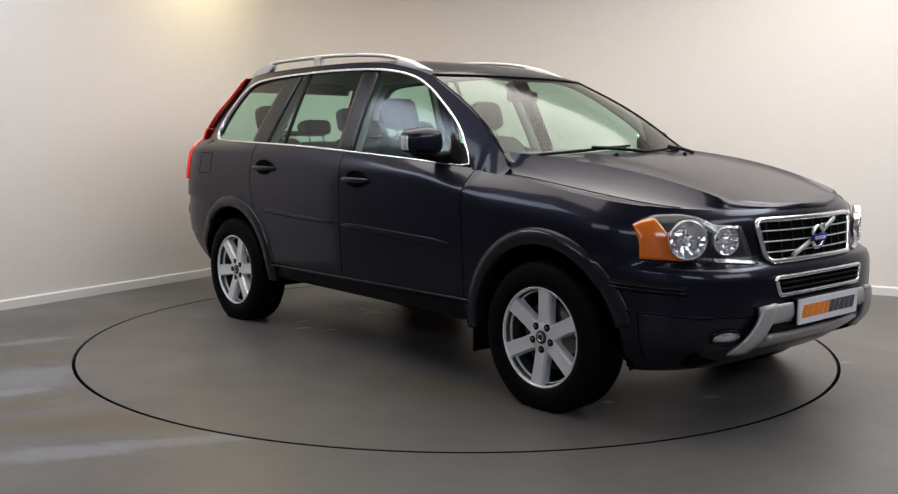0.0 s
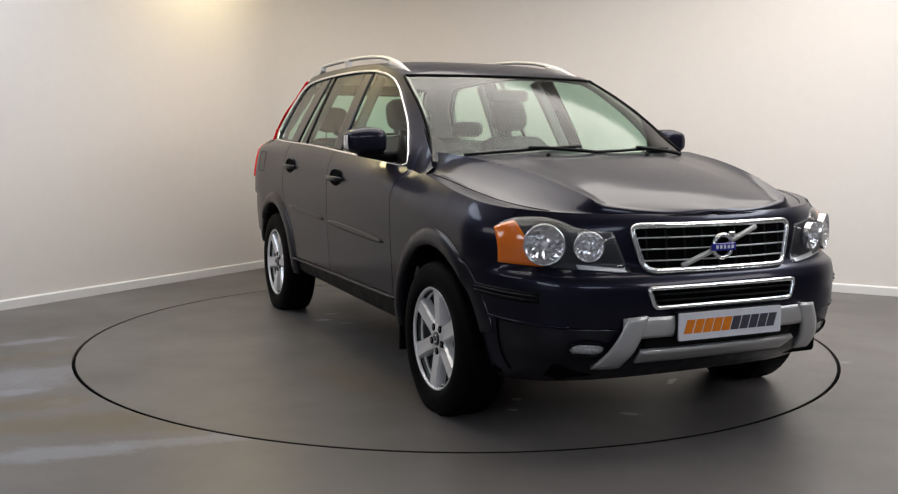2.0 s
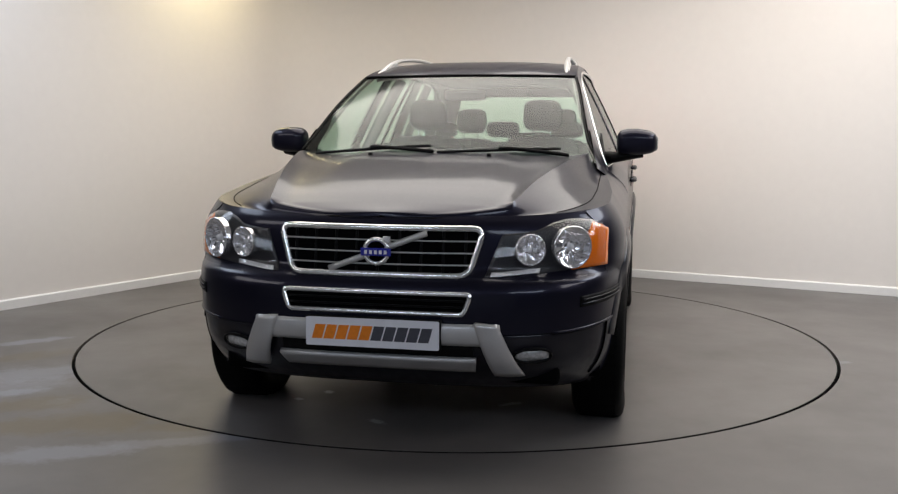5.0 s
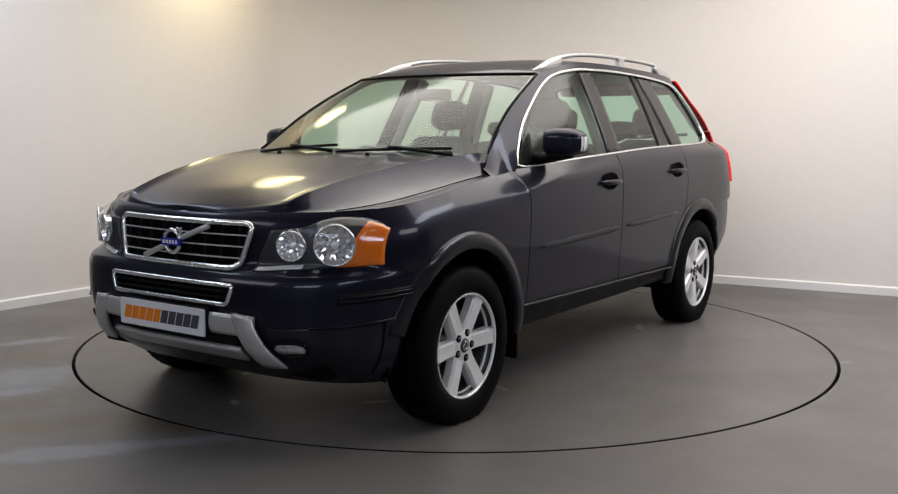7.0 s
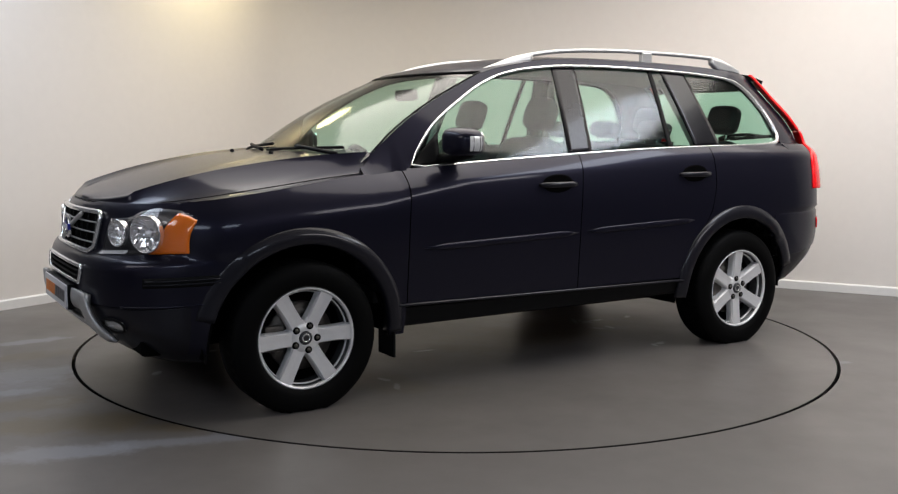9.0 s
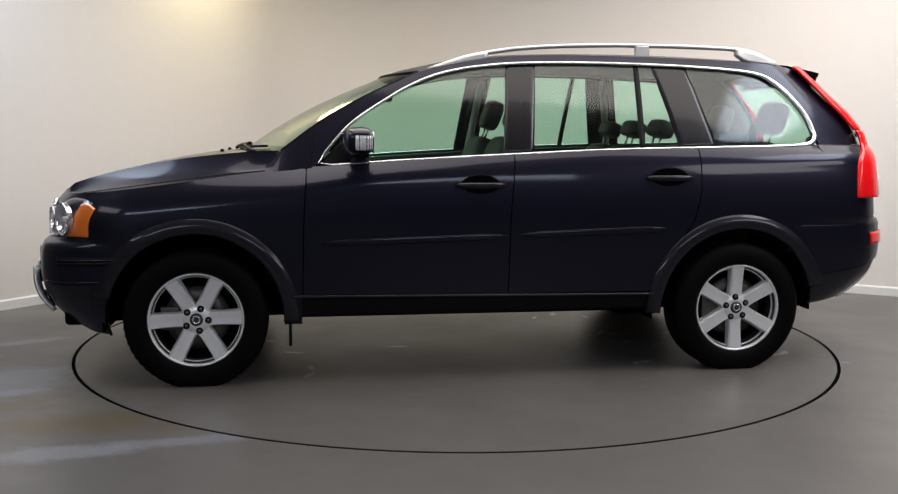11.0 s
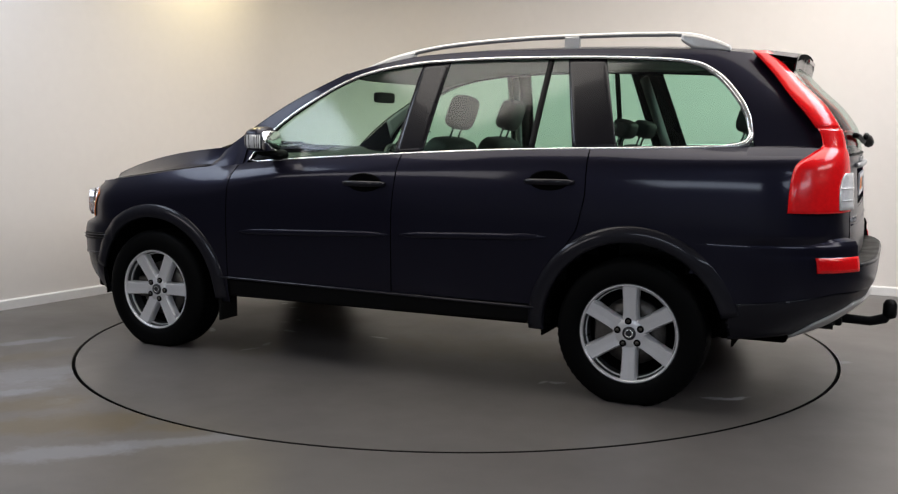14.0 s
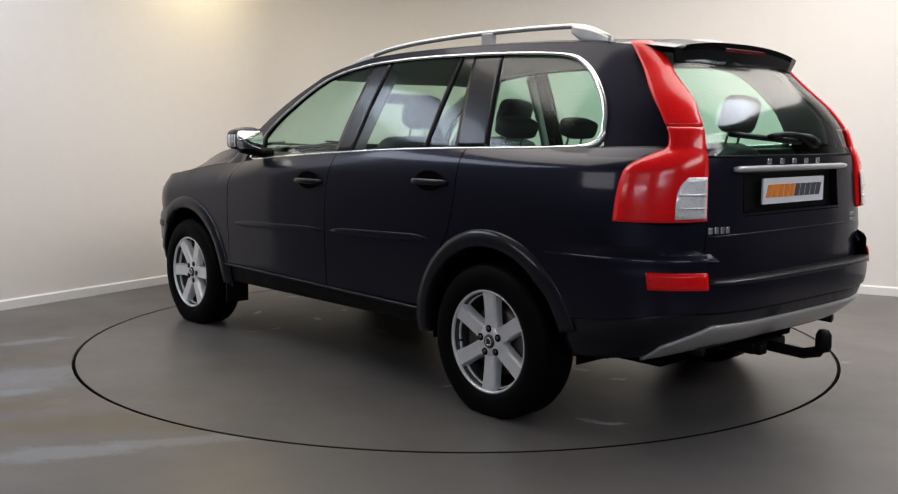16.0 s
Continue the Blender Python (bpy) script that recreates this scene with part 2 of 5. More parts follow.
wall_between("wall_south", BACK, LEFT, CEIL, "unseen pale grey wall behind the camera, added to brighten reflections", REARWALL)
skirting("baseboard", LM, CL)
skirting("baseboard", CR, RM)
cove("baseboard", [(-0.01, 0), (0.018, 0), (0.018, 0.062), (0.012, 0.070), (-0.01, 0.072)], SKIRT, "white painted skirting board round the corner", "skirting")
tagged(part("ceiling", box(-10, 11, -14, 6, CEIL, CEIL + 0.15), CEILPAINT, smooth=False), "plain pale studio ceiling", "ceiling", kind="structure")

RING = 2.259


def floor_material(name, marks, patches, worn=(0.22, 0.23, 0.265)):
    """Worn grey-brown floor coating: a satin sheen, scuffs, and stains of their own shapes.
    marks: (x, y, half length, half width, turn, strength) of bluish worn streaks; patches: the same for brown ones."""
    m, n, l, b = material(name)
    tc = n.new("ShaderNodeTexCoord")

    def noise_tex(scale, detail=5, rough=0.6, stretch=None):
        t = n.new("ShaderNodeTexNoise")
        t.inputs["Scale"].default_value, t.inputs["Detail"].default_value, t.inputs["Roughness"].default_value = scale, detail, rough
        if stretch:
            mp = n.new("ShaderNodeMapping")
            mp.inputs["Scale"].default_value, mp.inputs["Rotation"].default_value = stretch[0], (0, 0, radians(stretch[1]))
            l.new(tc.outputs["Object"], mp.inputs["Vector"])
            l.new(mp.outputs[0], t.inputs["Vector"])
        else:
            l.new(tc.outputs["Object"], t.inputs["Vector"])
        return t

    def mix(a, colour, fac):
        x = n.new("ShaderNodeMix")
        x.data_type = "RGBA"
        l.new(fac, x.inputs["Factor"])
        if isinstance(a, tuple):
            x.inputs["A"].default_value = (*a, 1)
        else:
            l.new(a, x.inputs["A"])
        x.inputs["B"].default_value = (*colour, 1)
        return x.outputs["Result"]

    def rng(val, a, c, d=0.0, e=1.0):
        x = n.new("ShaderNodeMapRange")
        for k, w in zip(("From Min", "From Max", "To Min", "To Max"), (a, c, d, e)):
            x.inputs[k].default_value = w
        l.new(val, x.inputs["Value"])
        return x.outputs[0]

    def times(a, c):
        x = n.new("ShaderNodeMath")
        x.operation = "MULTIPLY"
        l.new(a, x.inputs[0])
        if isinstance(c, float):
            x.inputs[1].default_value = c
        else:
            l.new(c, x.inputs[1])
        return x.outputs[0]

    cloud, grain, scratch = noise_tex(0.9), noise_tex(160, 3), noise_tex(3.0, 6, 0.7, ((1, 9, 1), 25))
    col = mix((0.118, 0.108, 0.103), (0.086, 0.078, 0.074), rng(cloud.outputs[0], 0.35, 0.7))
    col = mix(col, (0.15, 0.142, 0.135), times(rng(grain.outputs[0], 0.5, 0.75), 0.25))
    col = mix(col, (0.17, 0.16, 0.155), times(rng(scratch.outputs[0], 0.62, 0.72), 0.12))
    for colour, group in ((worn, marks), ((0.100, 0.076, 0.040), patches)):
        for x, y, a, c, turn, strength in group:
            mp = n.new("ShaderNodeMapping")
            mp.vector_type = "TEXTURE"
            mp.inputs["Location"].default_value, mp.inputs["Rotation"].default_value = (x, y, 0), (0, 0, radians(turn))
            mp.inputs["Scale"].default_value = (a, c, 1)
            l.new(tc.outputs["Object"], mp.inputs["Vector"])
            ln = n.new("ShaderNodeVectorMath")
            ln.operation = "LENGTH"
            l.new(mp.outputs[0], ln.inputs[0])
            edge = n.new("ShaderNodeMath")
            edge.operation = "ADD"
            wob = noise_tex(min(45.0, max(5.0, 2.2 / a)), 6, 0.7)
            l.new(ln.outputs["Value"], edge.inputs[0])
            l.new(rng(wob.outputs[0], 0.25, 0.75, -0.6, 0.6), edge.inputs[1])
            col = mix(col, colour, times(rng(edge.outputs[0], 1.1, 0.55), strength))
    l.new(col, b.inputs["Base Color"])
    l.new(rng(cloud.outputs[0], 0.3, 0.7, 0.31, 0.44), b.inputs["Roughness"])
    bp = n.new("ShaderNodeBump")
    bp.inputs["Strength"].default_value, bp.inputs["Distance"].default_value = 0.05, 0.001
    l.new(grain.outputs[0], bp.inputs["Height"])
    l.new(bp.outputs[0], b.inputs["Normal"])
    return m


FLOOR = floor_material("worn_floor_coating",
                       [(-2.60, -0.27, 0.28, 0.07, 35, 0.6), (-2.22, -1.05, 0.34, 0.19, 25, 0.5), (-2.30, -1.35, 0.40, 0.20, 25, 0.35), (-2.15, -1.40, 0.16, 0.07, 30, 0.6), (-1.89, -1.56, 0.07, 0.06, 10, 0.55),
                        (-1.62, -2.30, 0.34, 0.10, 12, 0.6), (-1.15, -2.13, 0.40, 0.07, 14, 0.5), (2.19, -0.68, 0.05, 0.03, 20, 0.6), (-2.75, -0.75, 0.2, 0.12, 40, 0.5)],
                       [(-1.75, -1.92, 0.55, 0.16, 14, 0.85), (-2.05, -1.62, 0.35, 0.13, 20, 0.7), (-2.45, -0.65, 0.3, 0.12, 30, 0.5), (-1.25, -1.95, 0.25, 0.07, 10, 0.6)])
DISCFLOOR = floor_material("worn_turntable_coating",
                           [(-0.94, 0.04, 0.11, 0.018, 60, 0.95), (-0.99, 0.10, 0.07, 0.016, 20, 0.9), (-1.37, 0.09, 0.05, 0.02, 40, 0.8), (-0.64, -0.51, 0.05, 0.016, 70, 0.85), (-1.0, -0.5, 0.06, 0.015, 100, 0.8),
                            (0.39, 0.28, 0.05, 0.015, 0, 0.9), (1.2, 0.13, 0.03, 0.012, 20, 0.8), (-0.96, 0.83, 0.05, 0.02, 10, 0.6), (-1.77, 0.77, 0.10, 0.025, 15, 0.55), (1.46, -0.35, 0.03, 0.025, 30, 0.9), (1.61, -0.45, 0.03, 0.02, 50, 0.9),
                            (1.48, 0.55, 0.074, 0.021, 129, 0.86), (0.91, 0.75, 0.057, 0.021, 103, 0.67), (1.01, 0.36, 0.061, 0.025, 164, 0.83), (1.16, 0.03, 0.039, 0.024, 131, 0.78), (1.88, 0.01, 0.048, 0.024, 56, 0.61), (0.92, 0.90, 0.073, 0.019, 66, 0.61), (0.39, 0.28, 0.073, 0.019, 173, 0.62), (-1.00, 0.09, 0.057, 0.016, 114, 0.85), (-1.84, 0.73, 0.072, 0.024, 50, 0.76), (-0.95, 0.85, 0.035, 0.016, 176, 0.66), (-0.89, 0.86, 0.038, 0.018, 75, 0.72), (-1.02, 0.30, 0.058, 0.023, 85, 0.62), (-0.99, 0.03, 0.041, 0.015, 51, 0.71), (-0.92, 0.29, 0.059, 0.016, 125, 0.62), (-0.80, -0.62, 0.061, 0.025, 75, 0.85), (-1.11, 0.08, 0.049, 0.025, 9, 0.87)],
                           [(-0.5, 0.2, 0.9, 0.35, 10, 0.65), (0.9, -0.9, 0.5, 0.2, 20, 0.4), (1.0, 0.7, 0.5, 0.2, 120, 0.35)], (0.42, 0.43, 0.45))


def floor_sheet():
    bm = bmesh.new()
    k = 160
    inner = [bm.verts.new(((RING + 0.008) * math.cos(2 * math.pi * i / k), (RING + 0.008) * math.sin(2 * math.pi * i / k), 0)) for i in range(k)]
    low = [bm.verts.new((v.co.x, v.co.y, -0.08)) for v in inner]
    outer = [bm.verts.new((16 * math.cos(2 * math.pi * i / k), 16 * math.sin(2 * math.pi * i / k), 0)) for i in range(k)]
    for i in range(k):
        j = (i + 1) % k
        bm.faces.new((inner[i], outer[i], outer[j], inner[j]))
        bm.faces.new((low[i], inner[i], inner[j], low[j]))
    bmesh.ops.recalc_face_normals(bm, faces=bm.faces)
    return tagged(part("floor", bm, FLOOR, smooth=False), "worn grey-brown coated studio floor with scuffs", "floor", kind="structure")


floor_sheet()
tagged(part("pit", lathe([(0.001, -0.10), (RING + 0.3, -0.10), (RING + 0.3, -0.081)], Matrix(), 64), DARK), "dark pit below the turntable", "pit", kind="structure")

turntable = tagged(new("turntable"), "round grey-brown coated turntable set flush into the floor", "turntable")
part("deck", lathe([(0.001, 0), (RING - 0.012, 0), (RING - 0.012, -0.045), (0.001, -0.045)], Matrix(), 160), DISCFLOOR, turntable, smooth=False)
part("edge_strip", lathe([(RING - 0.0115, -0.0015), (RING - 0.004, -0.003), (RING - 0.003, -0.045), (RING - 0.0115, -0.045)], Matrix(), 160, closed=True), DARK, turntable, "black edge strip", smooth=False)

# ---- the car's body as one surface: half width at any length x (forward) and height z ----
HUBF, HUBR, HUBZ, HUBY = 1.479, -1.379, 0.338, 0.832
ARCH = 0.445
nose = hermite([(0.20, 2.05), (0.27, 2.17), (0.33, 2.25), (0.42, 2.322), (0.50, 2.342), (0.58, 2.343), (0.66, 2.338), (0.70, 2.32), (0.725, 2.295), (0.80, 2.288), (0.88, 2.278), (0.91, 2.272), (0.935, 2.258), (0.95, 2.240), (1.3, 2.2)])
tail = hermite([(0.20, -1.97), (0.32, -2.14), (0.42, -2.29), (0.53, -2.398), (0.64, -2.422), (0.72, -2.417), (0.765, -2.392), (0.80, -2.34), (0.95, -2.326), (1.10, -2.316), (1.20, -2.31), (1.28, -2.297),
                (1.38, -2.240), (1.52, -2.10), (1.64, -1.985), (1.70, -1.92)])
flank = hermite([(0.20, 0.86), (0.30, 0.895), (0.38, 0.914), (0.46, 0.923), (0.60, 0.930), (0.75, 0.937), (0.88, 0.938), (0.98, 0.932), (1.06, 0.921), (1.12, 0.908), (1.3, 0.89)])
belt = hermite([(0.95, 1.095), (0.863, 1.10), (0.464, 1.128), (-0.136, 1.162), (-0.718, 1.189), (-1.15, 1.20), (-1.54, 1.208), (-1.84, 1.218), (-2.3, 1.225)])
dlo = hermite([(0.875, 1.105), (0.82, 1.18), (0.712, 1.303), (0.51, 1.444), (0.362, 1.528), (0.211, 1.587), (0.027, 1.624), (-0.228, 1.648), (-0.554, 1.655), (-1.0, 1.649), (-1.294, 1.638),
               (-1.5, 1.624), (-1.60, 1.605), (-1.69, 1.555), (-1.797, 1.445), (-1.855, 1.345), (-1.875, 1.26), (-1.878, 1.24)])
glassbase = hermite([(1.2, 0.77), (0.9, 0.812), (0.5, 0.845), (0, 0.860), (-0.6, 0.861), (-1.15, 0.850), (-1.6, 0.815), (-1.87, 0.778), (-2.3, 0.74)])
shoulder = hermite([(0.90, 1.095), (0.95, 1.09), (1.25, 1.06), (1.6, 1.012), (1.9, 0.975), (2.1, 0.953), (2.26, 0.943)])


def ease(z, a, b):
    t = min(max((z - a) / (b - a), 0), 1)
    return t * t * (3 - 2 * t)


def front_shape(z):
    """The front corner's exponent and start: square bumper below, swept-back lamps above."""
    t = ease(z, 0.70, 0.75)
    return lerp(3.5, 2.2, t), lerp(1.45, 1.75, t)


def rear_shape(z):
    t = ease(z, 0.77, 0.82)
    return lerp(4.0, 4.5, t), lerp(0.95, 0.70, t)


def body(x, z):
    """The half width of the car's shell."""
    if z > belt(x) and x < 0.95:
        w = glassbase(x) - 0.44 * (z - belt(x)) - 0.12 * (z - belt(x)) ** 2
    else:
        w = flank(z)
        top = belt(x) if x < 0.95 else shoulder(x)
        d = min(max(1 - (top - z) / lerp(0.095, 0.17, min(max((x - 0.6) / 0.5, 0), 1)), 0), 1)
        goal = glassbase(x) + 0.006 if x < 0.95 else lerp(glassbase(0.95) + 0.006, 0.87, min((x - 0.95) / 0.6, 1))
        if d > 0:
            w = lerp(w, goal, d ** 2.2)
    n, c = front_shape(z)
    if x > c:
        t = min((x - c) / (nose(z) - c), 1)
        w *= (1 - t ** n) ** (1 / n)
    n, length = rear_shape(z)
    c = tail(z) + length
    if x < c:
        t = min((c - x) / length, 1)
        w *= (1 - t ** n) ** (1 / n)
    return w


def front_width(z):
    """The half width that the front corner starts from."""
    d = min(max(1 - (0.955 - z) / 0.17, 0), 1)
    return lerp(flank(z), 0.87, d ** 2.2)


def front_at(s, z, out=0.0):
    """A point of the front: s from 0 in the middle to 1 on the flank; negative on the right side."""
    a = abs(s) * math.pi / 2
    n, c = front_shape(z)
    k = 2 / n
    x, y = c + (nose(z) + out - c) * max(math.cos(a), 0) ** k, (front_width(z) + out) * math.sin(a) ** k
    return Vector((x, math.copysign(y, s), z))


def rear_at(s, z, out=0.0):
    a = abs(s) * math.pi / 2
    n, length = rear_shape(z)
    k = 2 / n
    c = tail(z) + length
    w = body(c, z) + out
    return Vector((c - (length + out) * max(math.cos(a), 0) ** k, math.copysign(w * math.sin(a) ** k, s), z))


def off_arch(p, r=ARCH):
    return math.hypot(p.x - HUBF, p.z - HUBZ) > r and math.hypot(p.x - HUBR, p.z - HUBZ) > r


def snap_arch(fn, r=ARCH):
    """Pulls the sheet's edge onto the wheel arch, so that the opening is round."""
    def g(a, b):
        p = fn(a, b)
        for hx in (HUBF, HUBR):
            d = math.hypot(p.x - hx, p.z - HUBZ)
            if r - 0.03 < d < r + 0.012 and d > 0:
                k = r / d * 1.0005
                x, z = hx + (p.x - hx) * k, HUBZ + (p.z - HUBZ) * k
                p = Vector((x, math.copysign(abs(p.y), p.y), z))
        return p
    return g


car = tagged(new("car"), "dark navy metallic estate car with silver roof rails on a turntable", "car")
shell = tagged(new("body"), "dark navy metallic painted bodyshell")
shell.parent = car

G = 0.003
seam1 = hermite([(0.2, 0.955), (0.47, 0.951), (0.78, 0.944), (1.10, 0.925)])
seam2 = hermite([(0.2, -0.105), (0.45, -0.11), (0.80, -0.115), (1.18, -0.146)])
seam3 = hermite([(0.2, -0.93), (0.50, -0.955), (0.62, -1.0), (0.75, -1.07), (0.82, -1.115), (0.9, -1.135), (1.0, -1.152), (1.22, -1.152)])


def flank_patch(sgn, xa, xb, za, zb, nu, nv, out=0.0, keep=off_arch, snap=True):
    def fn(a, b):
        z = 0
        x = 0
        for k in range(3):
            xm = lerp(xa(z), xb(z), a) if k else lerp(xa(0.8), xb(0.8), a)
            z = lerp(za(xm), zb(xm), b)
            x = lerp(xa(z), xb(z), a)
        return Vector((x, sgn * (body(x, z) + out), z))
    return patch(snap_arch(fn) if snap else fn, nu, nv, keep)


def const(v):
    return lambda x: v


for sgn in (1, -1):
    # front wing, round to the lamp
    part("front_wing", flank_patch(sgn, lambda z: seam1(z) + G, const(1.992), const(0.30), shoulder, 56, 40), PAINT, shell, thick=0.010)
    # doors
    for name, a, b, hx in (("front_door", seam2, seam1, 0.045), ("rear_door", seam3, seam2, -0.972)):
        d = part(name, flank_patch(sgn, lambda z, f=a: f(z) + G, lambda z, f=b: f(z) - G, const(0.440), belt, 44, 36), PAINT, car, thick=0.012)
        # moulding strip along the door
        x0, x1 = (0.86, -0.098) if name == "front_door" else (-0.165, -0.97)
        strip = [(lerp(x0, x1, i / 14), sgn * (body(lerp(x0, x1, i / 14), 0.74) + 0.003), lerp(0.715, 0.745, i / 14) if name == "front_door" else lerp(0.748, 0.775, i / 14)) for i in range(15)]
        part("moulding", tube(strip, [0.002, 0.012] + [0.017] * 11 + [0.012, 0.002], 8, flat=0.24), PAINT, d)
        # pull handle over a flat dark oval that stands for the recess's shade
        hz = 1.012 if name == "front_door" else 1.048
        y = body(hx, hz)
        m = Matrix.Translation((hx, sgn * (y + 0.003), hz)) @ Matrix.Rotation(radians(90), 4, "X")
        shade_oval = lathe([(0.001, 0.003), (0.050, 0.0035), (0.058, 0.0045), (0.061, 0.002)], m @ Matrix.Diagonal((1.65, 0.80, -sgn * 1.6, 1)), 28)
        part("recess", shade_oval, DARK, d, "flat dark oval standing for the shade in the handle recess")
        hp = [(hx + t, sgn * (y + o), hz - 0.006) for t, o in ((0.125, 0.006), (0.105, 0.020), (0.06, 0.030), (0, 0.032), (-0.06, 0.030), (-0.10, 0.022), (-0.128, 0.006))]
        part("handle", tube(hp, [0.009, 0.013, 0.015, 0.015, 0.015, 0.014, 0.010], 10, flat=0.7), MOULD, d, "body-coloured pull handle")
    # rear quarter with the D pillar's foot
    part("rear_quarter", flank_patch(sgn, const(-2.215), lambda z: seam3(z) - G, const(0.32), belt, 52, 40, keep=lambda p: off_arch(p) and not (p.x < -1.80 and p.z < 0.775)), PAINT, shell, thick=0.010)
    # sill below the doors, coloured near-black for the shadow it sits in
    part("sill", flank_patch(sgn, const(-0.95), const(1.02), lambda x: lerp(0.345, 0.335, (x + 0.95) / 1.97), const(0.434), 40, 8, out=-0.012), PLASTIC, shell, "sill coloured near-black for the shadow below the doors", thick=0.02)
    ridge = [(lerp(-0.93, 1.03, i / 20), sgn * (body(0, 0.46) + 0.007), lerp(0.424, 0.446, i / 20)) for i in range(21)]
    part("sill_ridge", tube(ridge, 0.008, 6), MOULD, shell)

    # cabin frame: roof edge, A and D pillar in one pressing
    EDGE = hermite([(1.12, 1.125), (1.0, 1.215), (0.90, 1.29), (0.75, 1.387), (0.6, 1.468), (0.45, 1.539), (0.33, 1.592), (0.1, 1.648), (-0.2, 1.688), (-0.55, 1.697), (-1.0, 1.693), (-1.5, 1.680), (-1.80, 1.658), (-1.90, 1.635),
                    (-2.02, 1.53), (-2.12, 1.42), (-2.20, 1.30), (-2.225, 1.224)])

    def frame_low(x):
        return dlo(x) if -1.878 < x < 0.872 else belt(x)

    def cabin(a, b):
        x = lerp(1.03, -2.222, a)
        z = lerp(frame_low(x), max(EDGE(x), frame_low(x) + 0.002), b)
        rise = max(0, z - belt(x))
        return Vector((x, sgn * (body(x, z) if x < 0.95 else glassbase(x) - 0.44 * rise - 0.12 * rise ** 2), z))
    part("cabin_frame", patch(cabin, 130, 6), PAINT, shell, thick=0.02)

    def lining_at(a, b):
        p = cabin(lerp(0.075, 0.985, a), lerp(0.06, 0.94, b))
        return Vector((p.x + (0.03 if p.x < -1.9 else 0), p.y - sgn * 0.034, p.z))
    part("pillar_lining", patch(lining_at, 80, 4), HEADLINER, shell, "pale grey pillar lining", thick=0.004)

    # side glass, pillars and the bright surround
    def pane(xa, xb, slant_a, slant_b, nu=24, out=-0.012):
        def fn(a, b):
            x = lerp(xa, xb, a)
            x = x + lerp(slant_a, slant_b, a) * b
            x = min(max(x, -1.868), 0.862)
            z = lerp(belt(x) - 0.005, max(dlo(x), belt(x)) + 0.004, b)
            return Vector((x, sgn * (body(x, max(z, belt(x) + 0.001)) + out), z))
        return patch(fn, nu, 14)
    part("window", pane(0.865, -0.105, 0, -0.055), GLASS, car, "green-tinted front side window")
    part("window", pane(-0.235, -1.075, -0.06, 0.10), GLASS, car, "green-tinted rear side window")
    part("window", pane(-1.25, -1.872, 0.115, 0, 30), GLASS, car, "green-tinted rear quarter window")
    part("pillar_trim", pane(-0.090, -0.252, -0.055, -0.055, 6, -0.006), GLOSSBLACK, shell, "gloss black B pillar cover", thick=0.012)
    part("pillar_trim", pane(-1.060, -1.275, 0.10, 0.12, 8, -0.006), GLOSSBLACK, shell, "gloss black C pillar cover", thick=0.012)
    part("window_divider", pane(-0.833, -0.862, -0.026, -0.026, 2, -0.007), PLASTIC, shell, "black window divider bar", thick=0.012)
    loop = []
    for i in range(60):
        x = lerp(0.868, -1.60, i / 59)
        loop.append((x, dlo(x)))
    for i in range(1, 22):
        w = i / 21
        x = lerp(-1.60, -1.874, 1 - (1 - w) ** 1.6)
        loop.append((x, max(dlo(x), 1.275)))
    loop += [(-1.871, 1.252), (-1.862, 1.236), (-1.845, 1.226), (-1.82, belt(-1.82))]
    for i in range(1, 40):
        x = lerp(-1.82, 0.868, i / 40)
        loop.append((x, belt(x)))
    pts = [(x, sgn * (body(x, max(z, belt(x) + 0.002)) + 0.003), z) for x, z in loop]
    part("window_surround", tube(pts, [lerp(0.0080, 0.0165, ease(-x, 1.45, 1.8)) if z > belt(x) + 0.02 or x < -1.8 else 0.0075 for x, z in loop], 8, closed=True, flat=0.8), CHROME, car, "bright chrome window surround")

    # foot of the A pillar beside the bonnet
    def foot_panel(a, b):
        x = lerp(0.90, 1.135, a)
        lo = Vector((x, sgn * (body(x, shoulder(x) - 0.004) + 0.002), shoulder(x) - 0.006))
        e = lerp(max(EDGE(min(x, 1.12)), shoulder(x) + 0.004), shoulder(x) + 0.030, ease(x, 1.07, 1.135))
        return lo.lerp(Vector((x - 0.004, sgn * (glassbase(x) - 0.44 * max(0, e - 1.1) + 0.004), e + 0.002)), b)
    part("pillar_foot", patch(foot_panel, 12, 6), PAINT, shell, thick=0.008)

    # wheel-arch flares
    for hx, a0, a1 in ((HUBF, 14, 184), (HUBR, -6, 166)):
        bm, rows = bmesh.new(), []
        for i in range(49):
            w = radians(lerp(a0, a1, i / 48))
            ring = []
            for r, o in ((ARCH - 0.012, -0.05), (ARCH - 0.014, 0.014), (ARCH - 0.004, 0.022), (ARCH + 0.03, 0.019), (ARCH + 0.060, 0.009), (ARCH + 0.068, -0.006)):
                x, z = hx + r * math.cos(w) * (1.0 if hx > 0 else 1.0), HUBZ + r * math.sin(w)
                z = max(z, 0.318)
                ring.append(bm.verts.new((x, sgn * (max(body(min(x, 1.95) if hx > 0 else max(x, -1.85), max(z, 0.3)), 0.82) + o * (0.4 if x > 1.80 or x < -1.72 else 1.0)), z)))
            rows.append(ring)
        for i in range(48):
            for j in range(5):
                bm.faces.new((rows[i][j], rows[i + 1][j], rows[i + 1][j + 1], rows[i][j + 1]))
